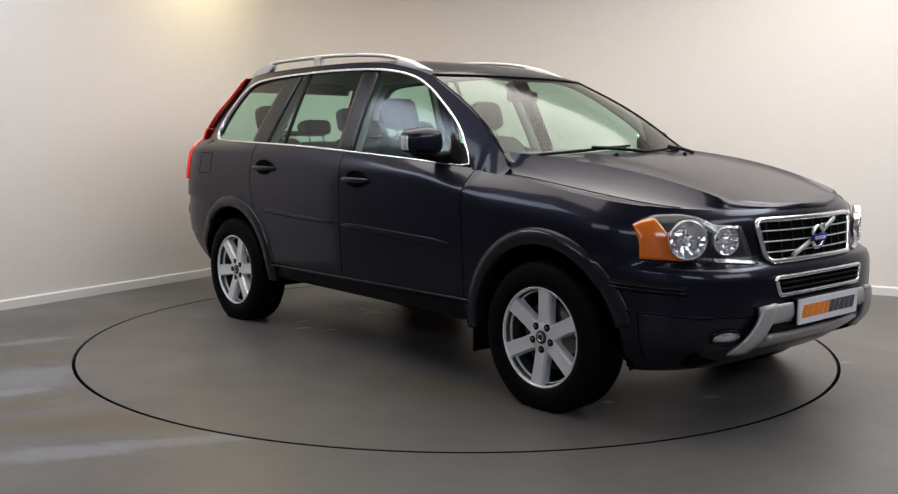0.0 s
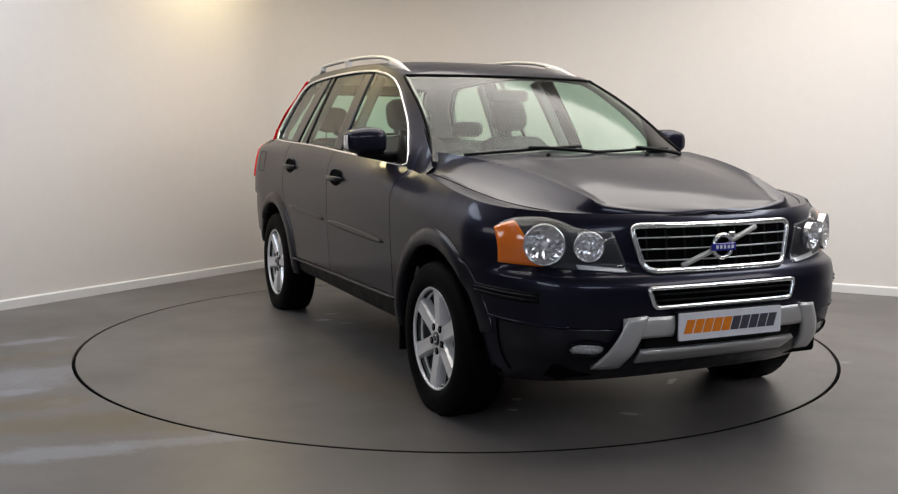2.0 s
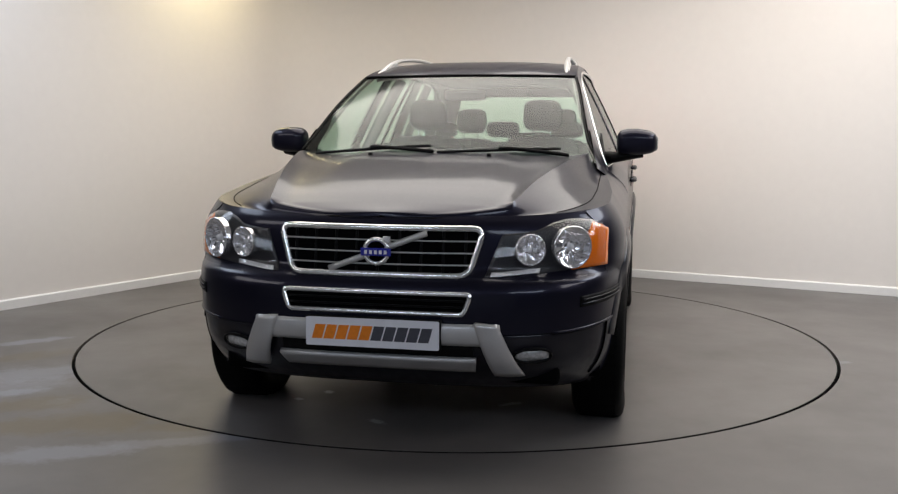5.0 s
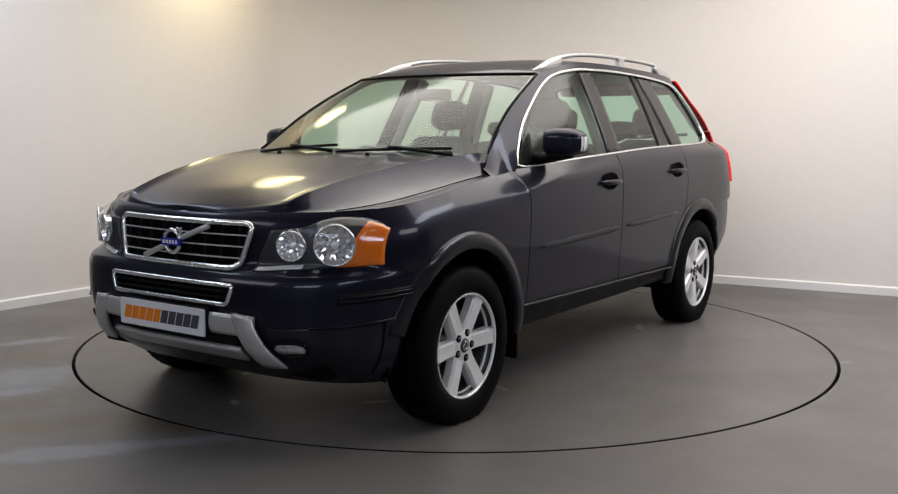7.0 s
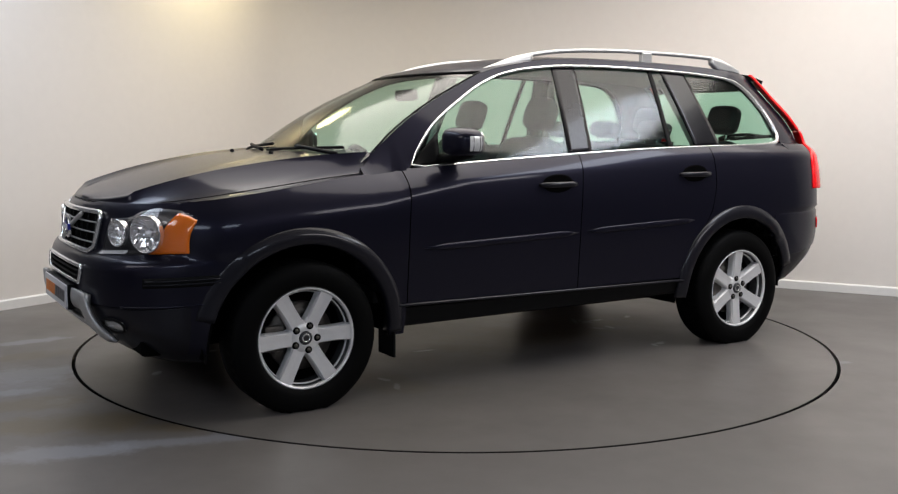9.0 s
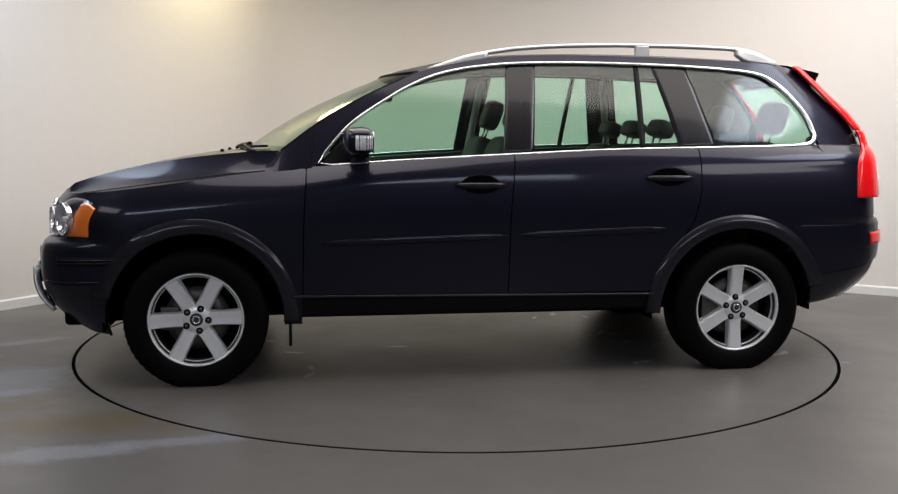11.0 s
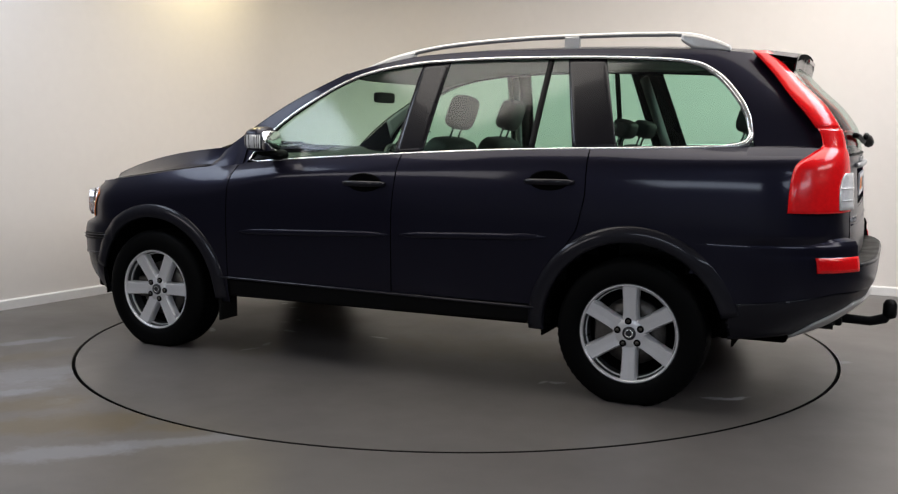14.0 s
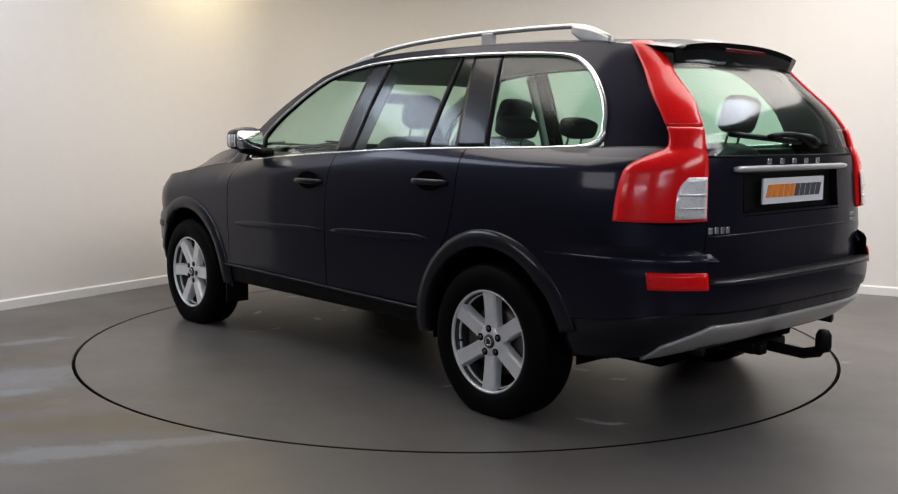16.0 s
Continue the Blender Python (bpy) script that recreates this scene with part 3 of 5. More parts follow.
        bmesh.ops.recalc_face_normals(bm, faces=bm.faces)
        part("wheel_arch_flare", outward(bm), MOULD, car, "flared arch moulding over the wheel", thick=0.006)
        # dark liner inside the arch
        m = Matrix.Translation((hx, sgn * 0.56, HUBZ)) @ Matrix.Rotation(radians(90), 4, "X")
        bm = bmesh.new()
        rows = [[bm.verts.new((hx + (ARCH + 0.012) * math.cos(radians(w)), sgn * y, HUBZ + (ARCH + 0.012) * math.sin(radians(w)))) for y in (0.55, 0.85)] for w in range(-8, 190, 6)]
        for p, q in zip(rows, rows[1:]):
            bm.faces.new((p[0], q[0], q[1], p[1]))
        part("arch_liner", bm, DARK, shell, thick=0.008)
        bm = bmesh.new()
        wall = [(hx + (ARCH + 0.016) * math.cos(radians(w)), sgn * 0.553, HUBZ + (ARCH + 0.016) * math.sin(radians(w))) for w in range(-8, 190, 6)]
        bm.faces.new([bm.verts.new(p) for p in wall])
        part("wheel_house", bm, DARK, shell, thick=0.008)

flap = []
for a, b in ((0, 0), (0.25, 0), (0.5, 0), (0.75, 0), (1, 0), (1, 0.25), (1, 0.5), (1, 0.75), (1, 1), (0.75, 1), (0.5, 1), (0.25, 1), (0, 1), (0, 0.75), (0, 0.5), (0, 0.25)):
    x, z = lerp(-1.86, -1.70, a), lerp(0.985, 1.125, b)
    flap.append((x, -(body(x, z) + 0.0005), z))
part("fuel_flap_gap", tube(flap, 0.002, 5, closed=True), DARK, shell)

# inner dark shell behind the panel gaps, floor pan and underbody
for sgn in (1, -1):
    part("inner_panel", flank_patch(sgn, const(-1.95), const(1.30), const(0.34), lambda x: belt(x) - 0.02 if x < 0.9 else shoulder(x) - 0.08, 40, 26, out=-0.035, keep=lambda p: off_arch(p, ARCH - 0.02)), DARK, shell, thick=0.01)
bm = box(-2.05, 1.95, -0.55, 0.55, 0.28, 0.44)
part("underbody", bm, DARK, shell, "black underbody", False, bevel=0.02)
part("floor_pan", box(-0.92, 1.0, -0.84, 0.84, 0.32, 0.40), DARK, shell, "black floor pan", False, bevel=0.02)
part("front_undertray", box(1.95, 2.16, -0.70, 0.70, 0.28, 0.62), DARK, shell, "black undertray", False, bevel=0.02)
part("rear_undertray", box(-2.22, -1.86, -0.70, 0.70, 0.42, 0.70), DARK, shell, "black undertray", False, bevel=0.02)

# ---- bonnet ----
ridge_z = hermite([(2.27, 0.943), (2.235, 0.957), (2.19, 0.972), (2.04, 1.022), (1.85, 1.072), (1.672, 1.107), (1.45, 1.140), (1.25, 1.160), (1.08, 1.172), (0.95, 1.172)])


def bonnet(a, b):
    x = lerp(0.985, 2.2485, 1 - (1 - a) ** 2.2)
    yr = lerp(0.475, 0.735, min(max((2.25 - x) / 1.1, 0), 1))
    ys = max(body(x, shoulder(x)), 0.02)
    u = b * 2 - 1
    yr = min(yr, ys * 0.9)
    y = math.copysign(yr * abs(u) / 0.5 if abs(u) <= 0.5 else lerp(yr, ys, abs(u) * 2 - 1), u)
    zr, zs = ridge_z(x), shoulder(x)
    ay = abs(y)
    if ay <= yr + 1e-6:
        bulge = 0.010 * (1 - min(max((ay - 0.36) / 0.05, 0), 1)) * min(max((1.95 - x) / 0.5, 0), 1)
        z = zr + 0.018 * (1 - (ay / yr) ** 2) - 0.010 + bulge
        if ay > yr - 0.08:
            z += 0.017 * (1 - (yr - ay) / 0.08) ** 2
    else:
        t = (ay - yr) / max(ys - yr, 1e-3)
        z = lerp(zr, zs, t ** 0.8) - 0.018 * math.sin(math.pi * min(t, 1)) + 0.007 * (1 - min(t, 1))
    k = ease(ys - ay, -0.02, 0.10)
    return Vector((x, y, lerp(zs, z, k) if ys - ay > 1e-4 else zs))


part("bonnet", patch(bonnet, 60, 72), PAINT, car, "dark navy bonnet with raised centre and shoulder ridges", thick=0.008)
for sgn in (1, -1):  # shut lines between bonnet and wing
    line = []
    for i in range(24):
        x = lerp(1.02, 2.05, i / 23)
        ys, yr = body(x, shoulder(x)), lerp(0.475, 0.735, (2.25 - x) / 1.1)
        y = lerp(ys, yr, lerp(0.30, 0.25, i / 23))
        bb = (sgn * (0.5 + 0.5 * (y - yr) / (ys - yr)) + 1) / 2
        aa = 1 - (1 - (x - 0.985) / (2.2485 - 0.985)) ** (1 / 2.2)
        line.append(bonnet(aa, bb) + Vector((0, 0, 0.0006)))
    part("shut_line", tube(line, 0.0022, 5), DARK, shell)
    m = Matrix.Translation((1.385, sgn * 0.289, 1.168))
    part("washer_nozzle", lathe([(0.001, 0.010), (0.008, 0.009), (0.011, 0.004), (0.012, -0.006)], m, 12), PLASTIC, car, "small black washer nozzle")

# ---- windscreen, scuttle, wipers ----
edge_x = hermite([(1.125, 1.12), (1.215, 1.0), (1.29, 0.90), (1.387, 0.75), (1.468, 0.6), (1.539, 0.45), (1.592, 0.33)])


def screen(a, b, out=0.0, z0=1.13, z1=1.594):
    z = lerp(z0, z1, b)
    x = edge_x(z)
    w = body(min(x, 0.949), max(z, belt(min(x, 0.949)) + 0.001)) - 0.012
    y = (a * 2 - 1) * w
    return Vector((x + lerp(0.20, 0.15, b) * (1 - abs(a * 2 - 1) ** 2.2) + out, y, z + out * 0.6 + lerp(0.02, 0.0, b) * (1 - abs(a * 2 - 1) ** 2)))


part("windscreen", patch(screen, 30, 18), SCREEN, car, "lightly tinted windscreen")
for sgn in (1, -1):
    line = [screen(0.5 + sgn * 0.5, lerp(0.10, 1, i / 20), 0.003) for i in range(21)]
    part("windscreen_seal", tube(line, 0.005, 6, flat=0.8), PLASTIC, shell)
part("windscreen_seal", tube([screen(i / 30, 1.0, 0.004) for i in range(31)], 0.005, 6), PLASTIC, shell)


def scuttle(a, b):
    a = lerp(0.04, 0.96, a)
    p = screen(a, 0.04)
    return Vector((p.x + lerp(-0.05, 0.20, b) * (1 - 0.5 * abs(a * 2 - 1) ** 2), p.y * lerp(1, 0.98, b), lerp(p.z - 0.005, 1.135, b)))


part("scuttle", patch(scuttle, 24, 6), PLASTIC, shell, "black plastic scuttle panel", thick=0.01)
for y0, y1 in ((0.60, 0.02), (-0.02, -0.62)):
    w = tagged(new("wiper"), "black windscreen wiper", )
    w.parent = car
    aa = lambda y: 0.5 + y / 1.5
    blade = [screen(aa(lerp(y0, y1, i / 10)), lerp(0.115, 0.045, i / 10), 0.014) for i in range(11)]
    part("blade", tube(blade, 0.008, 6, flat=1.3), PLASTIC, w)
    arm = [screen(aa(lerp(y0 + 0.03, (y0 + y1) / 2, i / 8)), lerp(0.03, 0.085, i / 8), lerp(0.03, 0.034, math.sin(i / 8 * 3.1))) for i in range(9)]
    part("arm", tube(arm, 0.010, 6), PLASTIC, w)

# ---- roof, rails, spoiler ----
roof_z = hermite([(0.50, 1.594), (0.307, 1.645), (0.075, 1.690), (-0.22, 1.718), (-0.54, 1.730), (-0.86, 1.733), (-1.17, 1.727), (-1.47, 1.716), (-1.71, 1.703), (-1.90, 1.685), (-2.0, 1.66)])


def roof(a, b):
    y = b * 2 - 1
    xh = 0.33 + 0.15 * (1 - abs(y) ** 2.2)
    x = lerp(xh, -1.93, a)
    e = EDGE(min(x, 0.33))
    w = body(min(x, 0.33), e) + 0.001
    mid = roof_z(x) if a > 0 else 1.595
    k = abs(y) ** 3
    return Vector((x, y * w, lerp(mid, e, k)))


part("roof", patch(roof, 50, 28), PAINT, car, "dark navy painted roof", thick=0.012)
rail_z = hermite([(0.30, 1.615), (0.224, 1.640), (0.035, 1.700), (-0.245, 1.747), (-0.551, 1.768), (-0.852, 1.776), (-1.148, 1.775), (-1.45, 1.768), (-1.56, 1.757), (-1.66, 1.727), (-1.73, 1.695)])
for sgn in (1, -1):
    rail = tagged(new("roof_rail"), "satin silver roof rail on three feet")
    rail.parent = car
    yy = hermite([(0.30, 0.545), (-0.2, 0.520), (-0.9, 0.500), (-1.5, 0.505), (-1.75, 0.525)])
    bar = [(x, sgn * (yy(x) + 0.012), rail_z(x) - 0.012) for x in (lerp(0.30, -1.73, i / 44) for i in range(45))]
    part("bar", tube(bar, [lerp(0.009, 0.0125, min(1, i / 5, (44 - i) / 4)) for i in range(45)], 10, flat=1.25), RAILSILVER, rail)
    for xa, xb in ((0.30, -0.06), (-1.50, -1.735)):  # the broad end feet
        def foot(a, b):
            x = lerp(xa, xb, a)
            taper = a if xa > 0 else 1 - a
            low = roof_z(x) * 0.15 + EDGE(min(x, 0.33)) * 0.85 - 0.004
            high = rail_z(x) - 0.010
            if xa > 0:
                low = lerp(low, high - 0.03, max(0, (a - 0.55) / 0.45) ** 1.5)
            else:
                low = lerp(low, high - 0.03, max(0, (0.35 - a) / 0.35) ** 1.5)
            return Vector((x, sgn * (yy(x) + lerp(0.034, 0.030, b)), lerp(low, max(high, low + 0.004), b)))
        part("foot", patch(foot, 16, 4), RAILSILVER, rail, thick=0.035)
    bm = box(-0.985, -0.905, -0.016, 0.016, 0, 0.078, m=Matrix.Translation((0, sgn * 0.515, 1.685)))
    part("foot", bm, RAILSILVER, rail, smooth=False, bevel=0.006)

spoiler = tagged(new("spoiler"), "navy roof spoiler over the rear window")
spoiler.parent = car


def spoil(a, b):
    y = (a * 2 - 1)
    w = lerp(0.55, 0.500, b)
    x = lerp(-1.86, -2.030 - 0.02 * (1 - y * y), b)
    return Vector((x, y * w, lerp(1.684, 1.657, b) - lerp(0.030, 0.028, b) * abs(y) ** 3 + 0.012 * (1 - y * y)))


def spoil_low(a, b):
    y = (a * 2 - 1)
    p = spoil(a, 1)
    return Vector((lerp(p.x, -2.02, b), p.y * lerp(1, 0.94, b), lerp(p.z, 1.567 - 0.0 * y, b)))


part("wing", patch(spoil, 24, 8), PAINT, spoiler, thick=0.025)
part("underside", patch(spoil_low, 24, 5), GLOSSBLACK, spoiler, thick=0.01)
part("brake_light", box(-2.062, -2.052, -0.16, 0.16, 1.628, 1.645), DARKRED, spoiler, "dark red high brake light", False, bevel=0.003)

# ---- front bumper, grille, lamps ----
bumper = tagged(new("front_bumper"), "navy front bumper with satin silver skid panel")
bumper.parent = car


def front_patch(s0, s1, z0, z1, nu, nv, out=0.0, keep=None):
    fn = lambda a, b: front_at(lerp(s0, s1, a), lerp(z0(lerp(s0, s1, a)) if callable(z0) else z0, z1(lerp(s0, s1, a)) if callable(z1) else z1, b), out)
    return patch(snap_arch(fn) if keep else fn, nu, nv, keep)


def bumper_side(sgn):
    """Continues the bumper from the front corner to the wheel arch."""
    return flank_patch(sgn, const(1.44), const(1.95), const(0.245), const(0.722), 26, 24)


def crease(s):
    return lerp(0.505, 0.548, abs(s) ** 2)


part("skin", front_patch(-0.97, 0.97, crease, 0.722, 96, 22, keep=lambda p: off_arch(p)), PAINT, bumper, thick=0.012)
part("lower_skin", front_patch(-0.97, 0.97, 0.250, crease, 96, 16, -0.008, keep=lambda p: off_arch(p)), MOULD, bumper, "darker lower bumper cladding", thick=0.012)
for sgn in (1, -1):
    line = [front_at(sgn * s, crease(s), -0.001) for s in (lerp(0.40, 0.93, i / 24) for i in range(25))]
    part("groove", tube([p for p in line if off_arch(p, ARCH + 0.02)], 0.006, 6), PAINT, bumper)
    slot = patch(lambda a, b: front_at(sgn * lerp(0.52, 0.84, a), lerp(0.602, 0.645, b) + 0.012 * a, 0.003), 18, 4)
    part("slot", slot, PLASTIC, bumper, "dark ribbed slot in the bumper corner", thick=0.004)
    for k in range(2):
        line = [front_at(sgn * lerp(0.53, 0.83, i / 14), 0.615 + 0.016 * k + 0.012 * i / 14, 0.006) for i in range(15)]
        part("slot_rib", tube(line, 0.0035, 5), MOULD, bumper)
    fog = tagged(new("fog_lamp"), "small oval fog lamp with clear lens")
    fog.parent = car
    sf = lambda y: math.asin(min(1, (y / 0.915) ** 1.75)) / (math.pi / 2)
    bowl = patch(lambda a, b: front_at(sgn * lerp(sf(0.54), sf(0.665), a), lerp(0.390, 0.438 - 0.008 * a, b) + 0.012 * a, -0.006 + 0.007 * math.sin(math.pi * a) * math.sin(math.pi * b)), 14, 8)
    part("lens", bowl, FOGLENS, fog, thick=0.004)
    rim = [front_at(sgn * lerp(sf(0.54), sf(0.665), 0.5 + 0.55 * math.cos(w)), 0.42 + 0.032 * math.sin(w), 0.001) for w in (2 * math.pi * i / 28 for i in range(28))]
    part("rim", tube(rim, 0.006, 6, closed=True), PLASTIC, fog)

# satin silver skid panel: a broad U with a lower lip
sf = lambda y: math.copysign(math.asin(min(1, (abs(y) / 0.915) ** 1.75)) / (math.pi / 2), y)
SX = 2.378


def skid_bar(a, b):
    y = lerp(-0.47, 0.47, a)
    p = front_at(sf(y), lerp(0.466, 0.552, b), 0.022 + 0.008 * math.sin(math.pi * b))
    return p


part("skid_panel", patch(skid_bar, 40, 6), SATIN, bumper, "satin silver skid panel", thick=0.02)
for sgn in (1, -1):
    def leg(a, b):
        yo, yi = lerp(0.565, 0.458, b ** 0.9), lerp(0.450, 0.372, b ** 0.9)
        return front_at(sgn * sf(lerp(yi, yo, a)), lerp(0.335, 0.556, b), 0.030 + 0.012 * math.sin(math.pi * a))
    part("skid_leg", patch(leg, 8, 12), SATIN, bumper, thick=0.02)
part("skid_lip", patch(lambda a, b: front_at(sf(lerp(-0.385, 0.385, a)), lerp(0.345, 0.402, b), 0.006 + 0.02 * b), 24, 5), SATIN, bumper, "satin silver lower lip", thick=0.02)
part("lower_mesh", patch(lambda a, b: front_at(sf(lerp(-0.38, 0.38, a)), lerp(0.41, 0.465, b), 0.004), 20, 3), PLASTIC, bumper, "black lower intake", thick=0.006)


def frame_loop(top_w, bot_w, z0, z1, r, out, k=6):
    """A rounded trapezium on the car's front."""
    c = [(top_w, z1), (-top_w, z1), (-bot_w, z0), (bot_w, z0)]
    o = []
    for i, (y, z) in enumerate(c):
        py, pz = c[i - 1]
        ny, nz = c[(i + 1) % 4]
        a = Vector((py - y, pz - z)).normalized() * r
        b = Vector((ny - y, nz - z)).normalized() * r
        for j in range(k + 1):
            t = j / k
            q = Vector((y, z)) + a * (1 - t) ** 2 + b * t ** 2
            o.append(q)
    f = []
    for i, q in enumerate(o):
        n = o[(i + 1) % len(o)]
        steps = max(1, int((n - q).length / 0.05))
        f += [q.lerp(n, j / steps) for j in range(steps)]
    return [front_at(sf2(q.x, q.y), q.y, out) for q in f]


def sf2(y, z):
    return math.copysign(math.asin(min(1, (abs(y) / front_width(z)) ** (front_shape(z)[0] / 2))) / (math.pi / 2), y)


# the upper panel between the lamps, then the grille on it
part("front_panel", front_patch(-0.735, 0.735, 0.715, lambda s: shoulder(front_at(s, 0.945).x) + 0.003, 90, 14, -0.001), PAINT, shell, thick=0.01)
grille = tagged(new("grille"), "black grille with chrome frame, slats and diagonal bar")
grille.parent = car
part("frame", tube(frame_loop(0.405, 0.352, 0.725, 0.905, 0.045, 0.012), 0.0125, 10, closed=True), CHROME, grille, "bright chrome grille frame")
part("backing", patch(lambda a, b: front_at(sf2((a * 2 - 1) * lerp(0.35, 0.398, b), lerp(0.728, 0.902, b)), lerp(0.728, 0.902, b), 0.004), 30, 6), DARK, grille, thick=0.003)
for k in range(3):
    z = 0.765 + 0.046 * k
    w = lerp(0.362, 0.392, (z - 0.73) / 0.17)
    part("slat", tube([front_at(sf2(lerp(-w, w, i / 20), z), z, 0.012) for i in range(21)], 0.0034, 6, flat=1.2), SATIN, grille, "grey slat with bright edge")
for k in range(-4, 5):
    y = k * 0.085
    part("upright", tube([front_at(sf2(y, z), z, 0.006) for z in (0.732, 0.78, 0.84, 0.898)], 0.006, 6), PLASTIC, grille)
part("diagonal_bar", tube([front_at(sf2(lerp(-0.19, 0.19, i / 10), lerp(0.742, 0.888, i / 10)), lerp(0.742, 0.888, i / 10), 0.020) for i in range(11)], 0.012, 8, flat=0.7), SATIN, grille, "satin silver diagonal bar")
badge = tagged(new("badge"), "round silver ring badge with a blue bar")
badge.parent = car
mb = Matrix.Translation((nose(0.815) + 0.024, 0, 0.815)) @ Matrix.Rotation(radians(90), 4, "Y")
ringp = [(nose(0.815) + 0.030, 0.047 * math.cos(w), 0.815 + 0.047 * math.sin(w)) for w in (2 * math.pi * i / 32 for i in range(32))]
part("ring", tube(ringp, 0.0095, 8, closed=True), CHROME, badge)
part("tip", box(nose(0.815) + 0.024, nose(0.815) + 0.036, 0.028, 0.058, 0.848, 0.874), CHROME, badge, smooth=False, bevel=0.003)
part("disc", lathe([(0.001, 0.002), (0.04, 0.002)], mb, 24), DARK, badge)
part("bar", box(nose(0.815) + 0.030, nose(0.815) + 0.044, -0.060, 0.060, 0.798, 0.829), BLUE, badge, "blue enamel bar", False, bevel=0.003)
for k in range(5):
    part("mark", box(nose(0.815) + 0.0435, nose(0.815) + 0.0455, -0.044 + 0.0195 * k, -0.033 + 0.0195 * k, 0.806, 0.821), WHITE, badge, smooth=False)

intake = tagged(new("intake"), "narrow black intake with chrome frame")
intake.parent = car
part("frame", tube(frame_loop(0.372, 0.345, 0.585, 0.662, 0.020, 0.008), 0.010, 8, closed=True), CHROME, intake, "bright chrome intake frame")
part("backing", patch(lambda a, b: front_at(sf2((a * 2 - 1) * lerp(0.343, 0.368, b), lerp(0.588, 0.660, b)), lerp(0.588, 0.660, b), 0.003), 30, 4), DARK, intake, thick=0.003)
for k in range(2):
    part("slat", tube([front_at(sf2(lerp(-0.345, 0.345, i / 20), 0.612 + 0.024 * k), 0.612 + 0.024 * k, 0.008) for i in range(21)], 0.004, 6, flat=1.5), PLASTIC, intake)

# head lamps
lamp_top = hermite([(0.46, 0.880), (0.52, 0.886), (0.60, 0.895), (0.66, 0.925), (0.72, 0.938), (0.78, 0.935), (0.83, 0.920), (0.862, 0.900)])
lamp_low = hermite([(0.46, 0.722), (0.55, 0.730), (0.70, 0.740), (0.80, 0.748), (0.862, 0.752)])


def flutes(bm, m, r):
    """Presses upright flutes into a turned bowl and sets it at its place."""
    for i, v in enumerate(bm.verts):
        if 0.2 * r < v.co.xy.length < 0.95 * r:
            v.co.z += 0.0045 * math.sin(v.co.y / r * 16) * (1 if v.co.x > 0 else -1)
        v.co = m @ v.co
    return bm


for sgn in (1, -1):
    lamp = tagged(new("headlamp"), "large headlamp with two chrome bowls and an amber corner")
    lamp.parent = car
    inner = lambda b: lerp(0.415, 0.475, b)

    def lampy(a, b):
        return lerp(inner(b), 0.864, a)

    def face(a, b, out, z_add=0.0):
        y = lampy(a, b)
        yy = min(max(y, 0.46), 0.862)
        z = lerp(lamp_low(yy), lamp_top(yy), b)
        s = sf2(min(y, 0.945 * front_width(z)), z)
        p = front_at(sgn * s, z, out)
        return p
    part("housing", patch(lambda a, b: face(a, b, 0.004), 26, 16), LAMPBLACK, lamp, "dark grey lamp housing", thick=0.008)
    part("lens", patch(lambda a, b: face(a, b, 0.034 * min(1, 6 * a, 6 * (1 - a), 5 * b, 5 * (1 - b)) + 0.005), 30, 20), LENS, lamp, "clear plastic lens")
    part("indicator", patch(lambda a, b: face(lerp(lerp(0.70, 0.84, b ** 0.7), 1.0, a), b * 0.96, 0.0095), 10, 14), ORANGE, lamp, "amber indicator lens", thick=0.003)
    part("strip", patch(lambda a, b: face(lerp(0.04, 0.44, a), lerp(0.02, 0.11, b), 0.010), 12, 3), CLEARLENS, lamp, thick=0.003)
    for y, z, r, ax in ((0.722, 0.832, 0.083, 34), (0.572, 0.826, 0.060, 24)):
        p = front_at(sgn * sf2(y, z), z, 0.010)
        m = Matrix.Translation(p) @ Matrix.Rotation(sgn * radians(ax), 4, "Z") @ Matrix.Rotation(radians(90), 4, "Y")
        part("bowl", flutes(lathe([(0.010, 0.000), (r * 0.30, 0.001), (r * 0.50, 0.005), (r * 0.72, 0.012), (r * 0.90, 0.021), (r * 0.98, 0.026), (r, 0.0)], Matrix(), 28), m, r), BOWL, lamp, "chrome reflector bowl", smooth=False)
        part("bulb_cap", lathe([(0.001, 0.018), (r * 0.14, 0.016), (r * 0.18, 0.002)], m, 16), CLEARLENS, lamp)
        part("bowl_rim", tube([m @ Vector((r * 0.97 * math.cos(w), r * 0.97 * math.sin(w), 0.024)) for w in (2 * math.pi * q / 32 for q in range(32))], 0.004, 6, closed=True), CHROME, lamp)

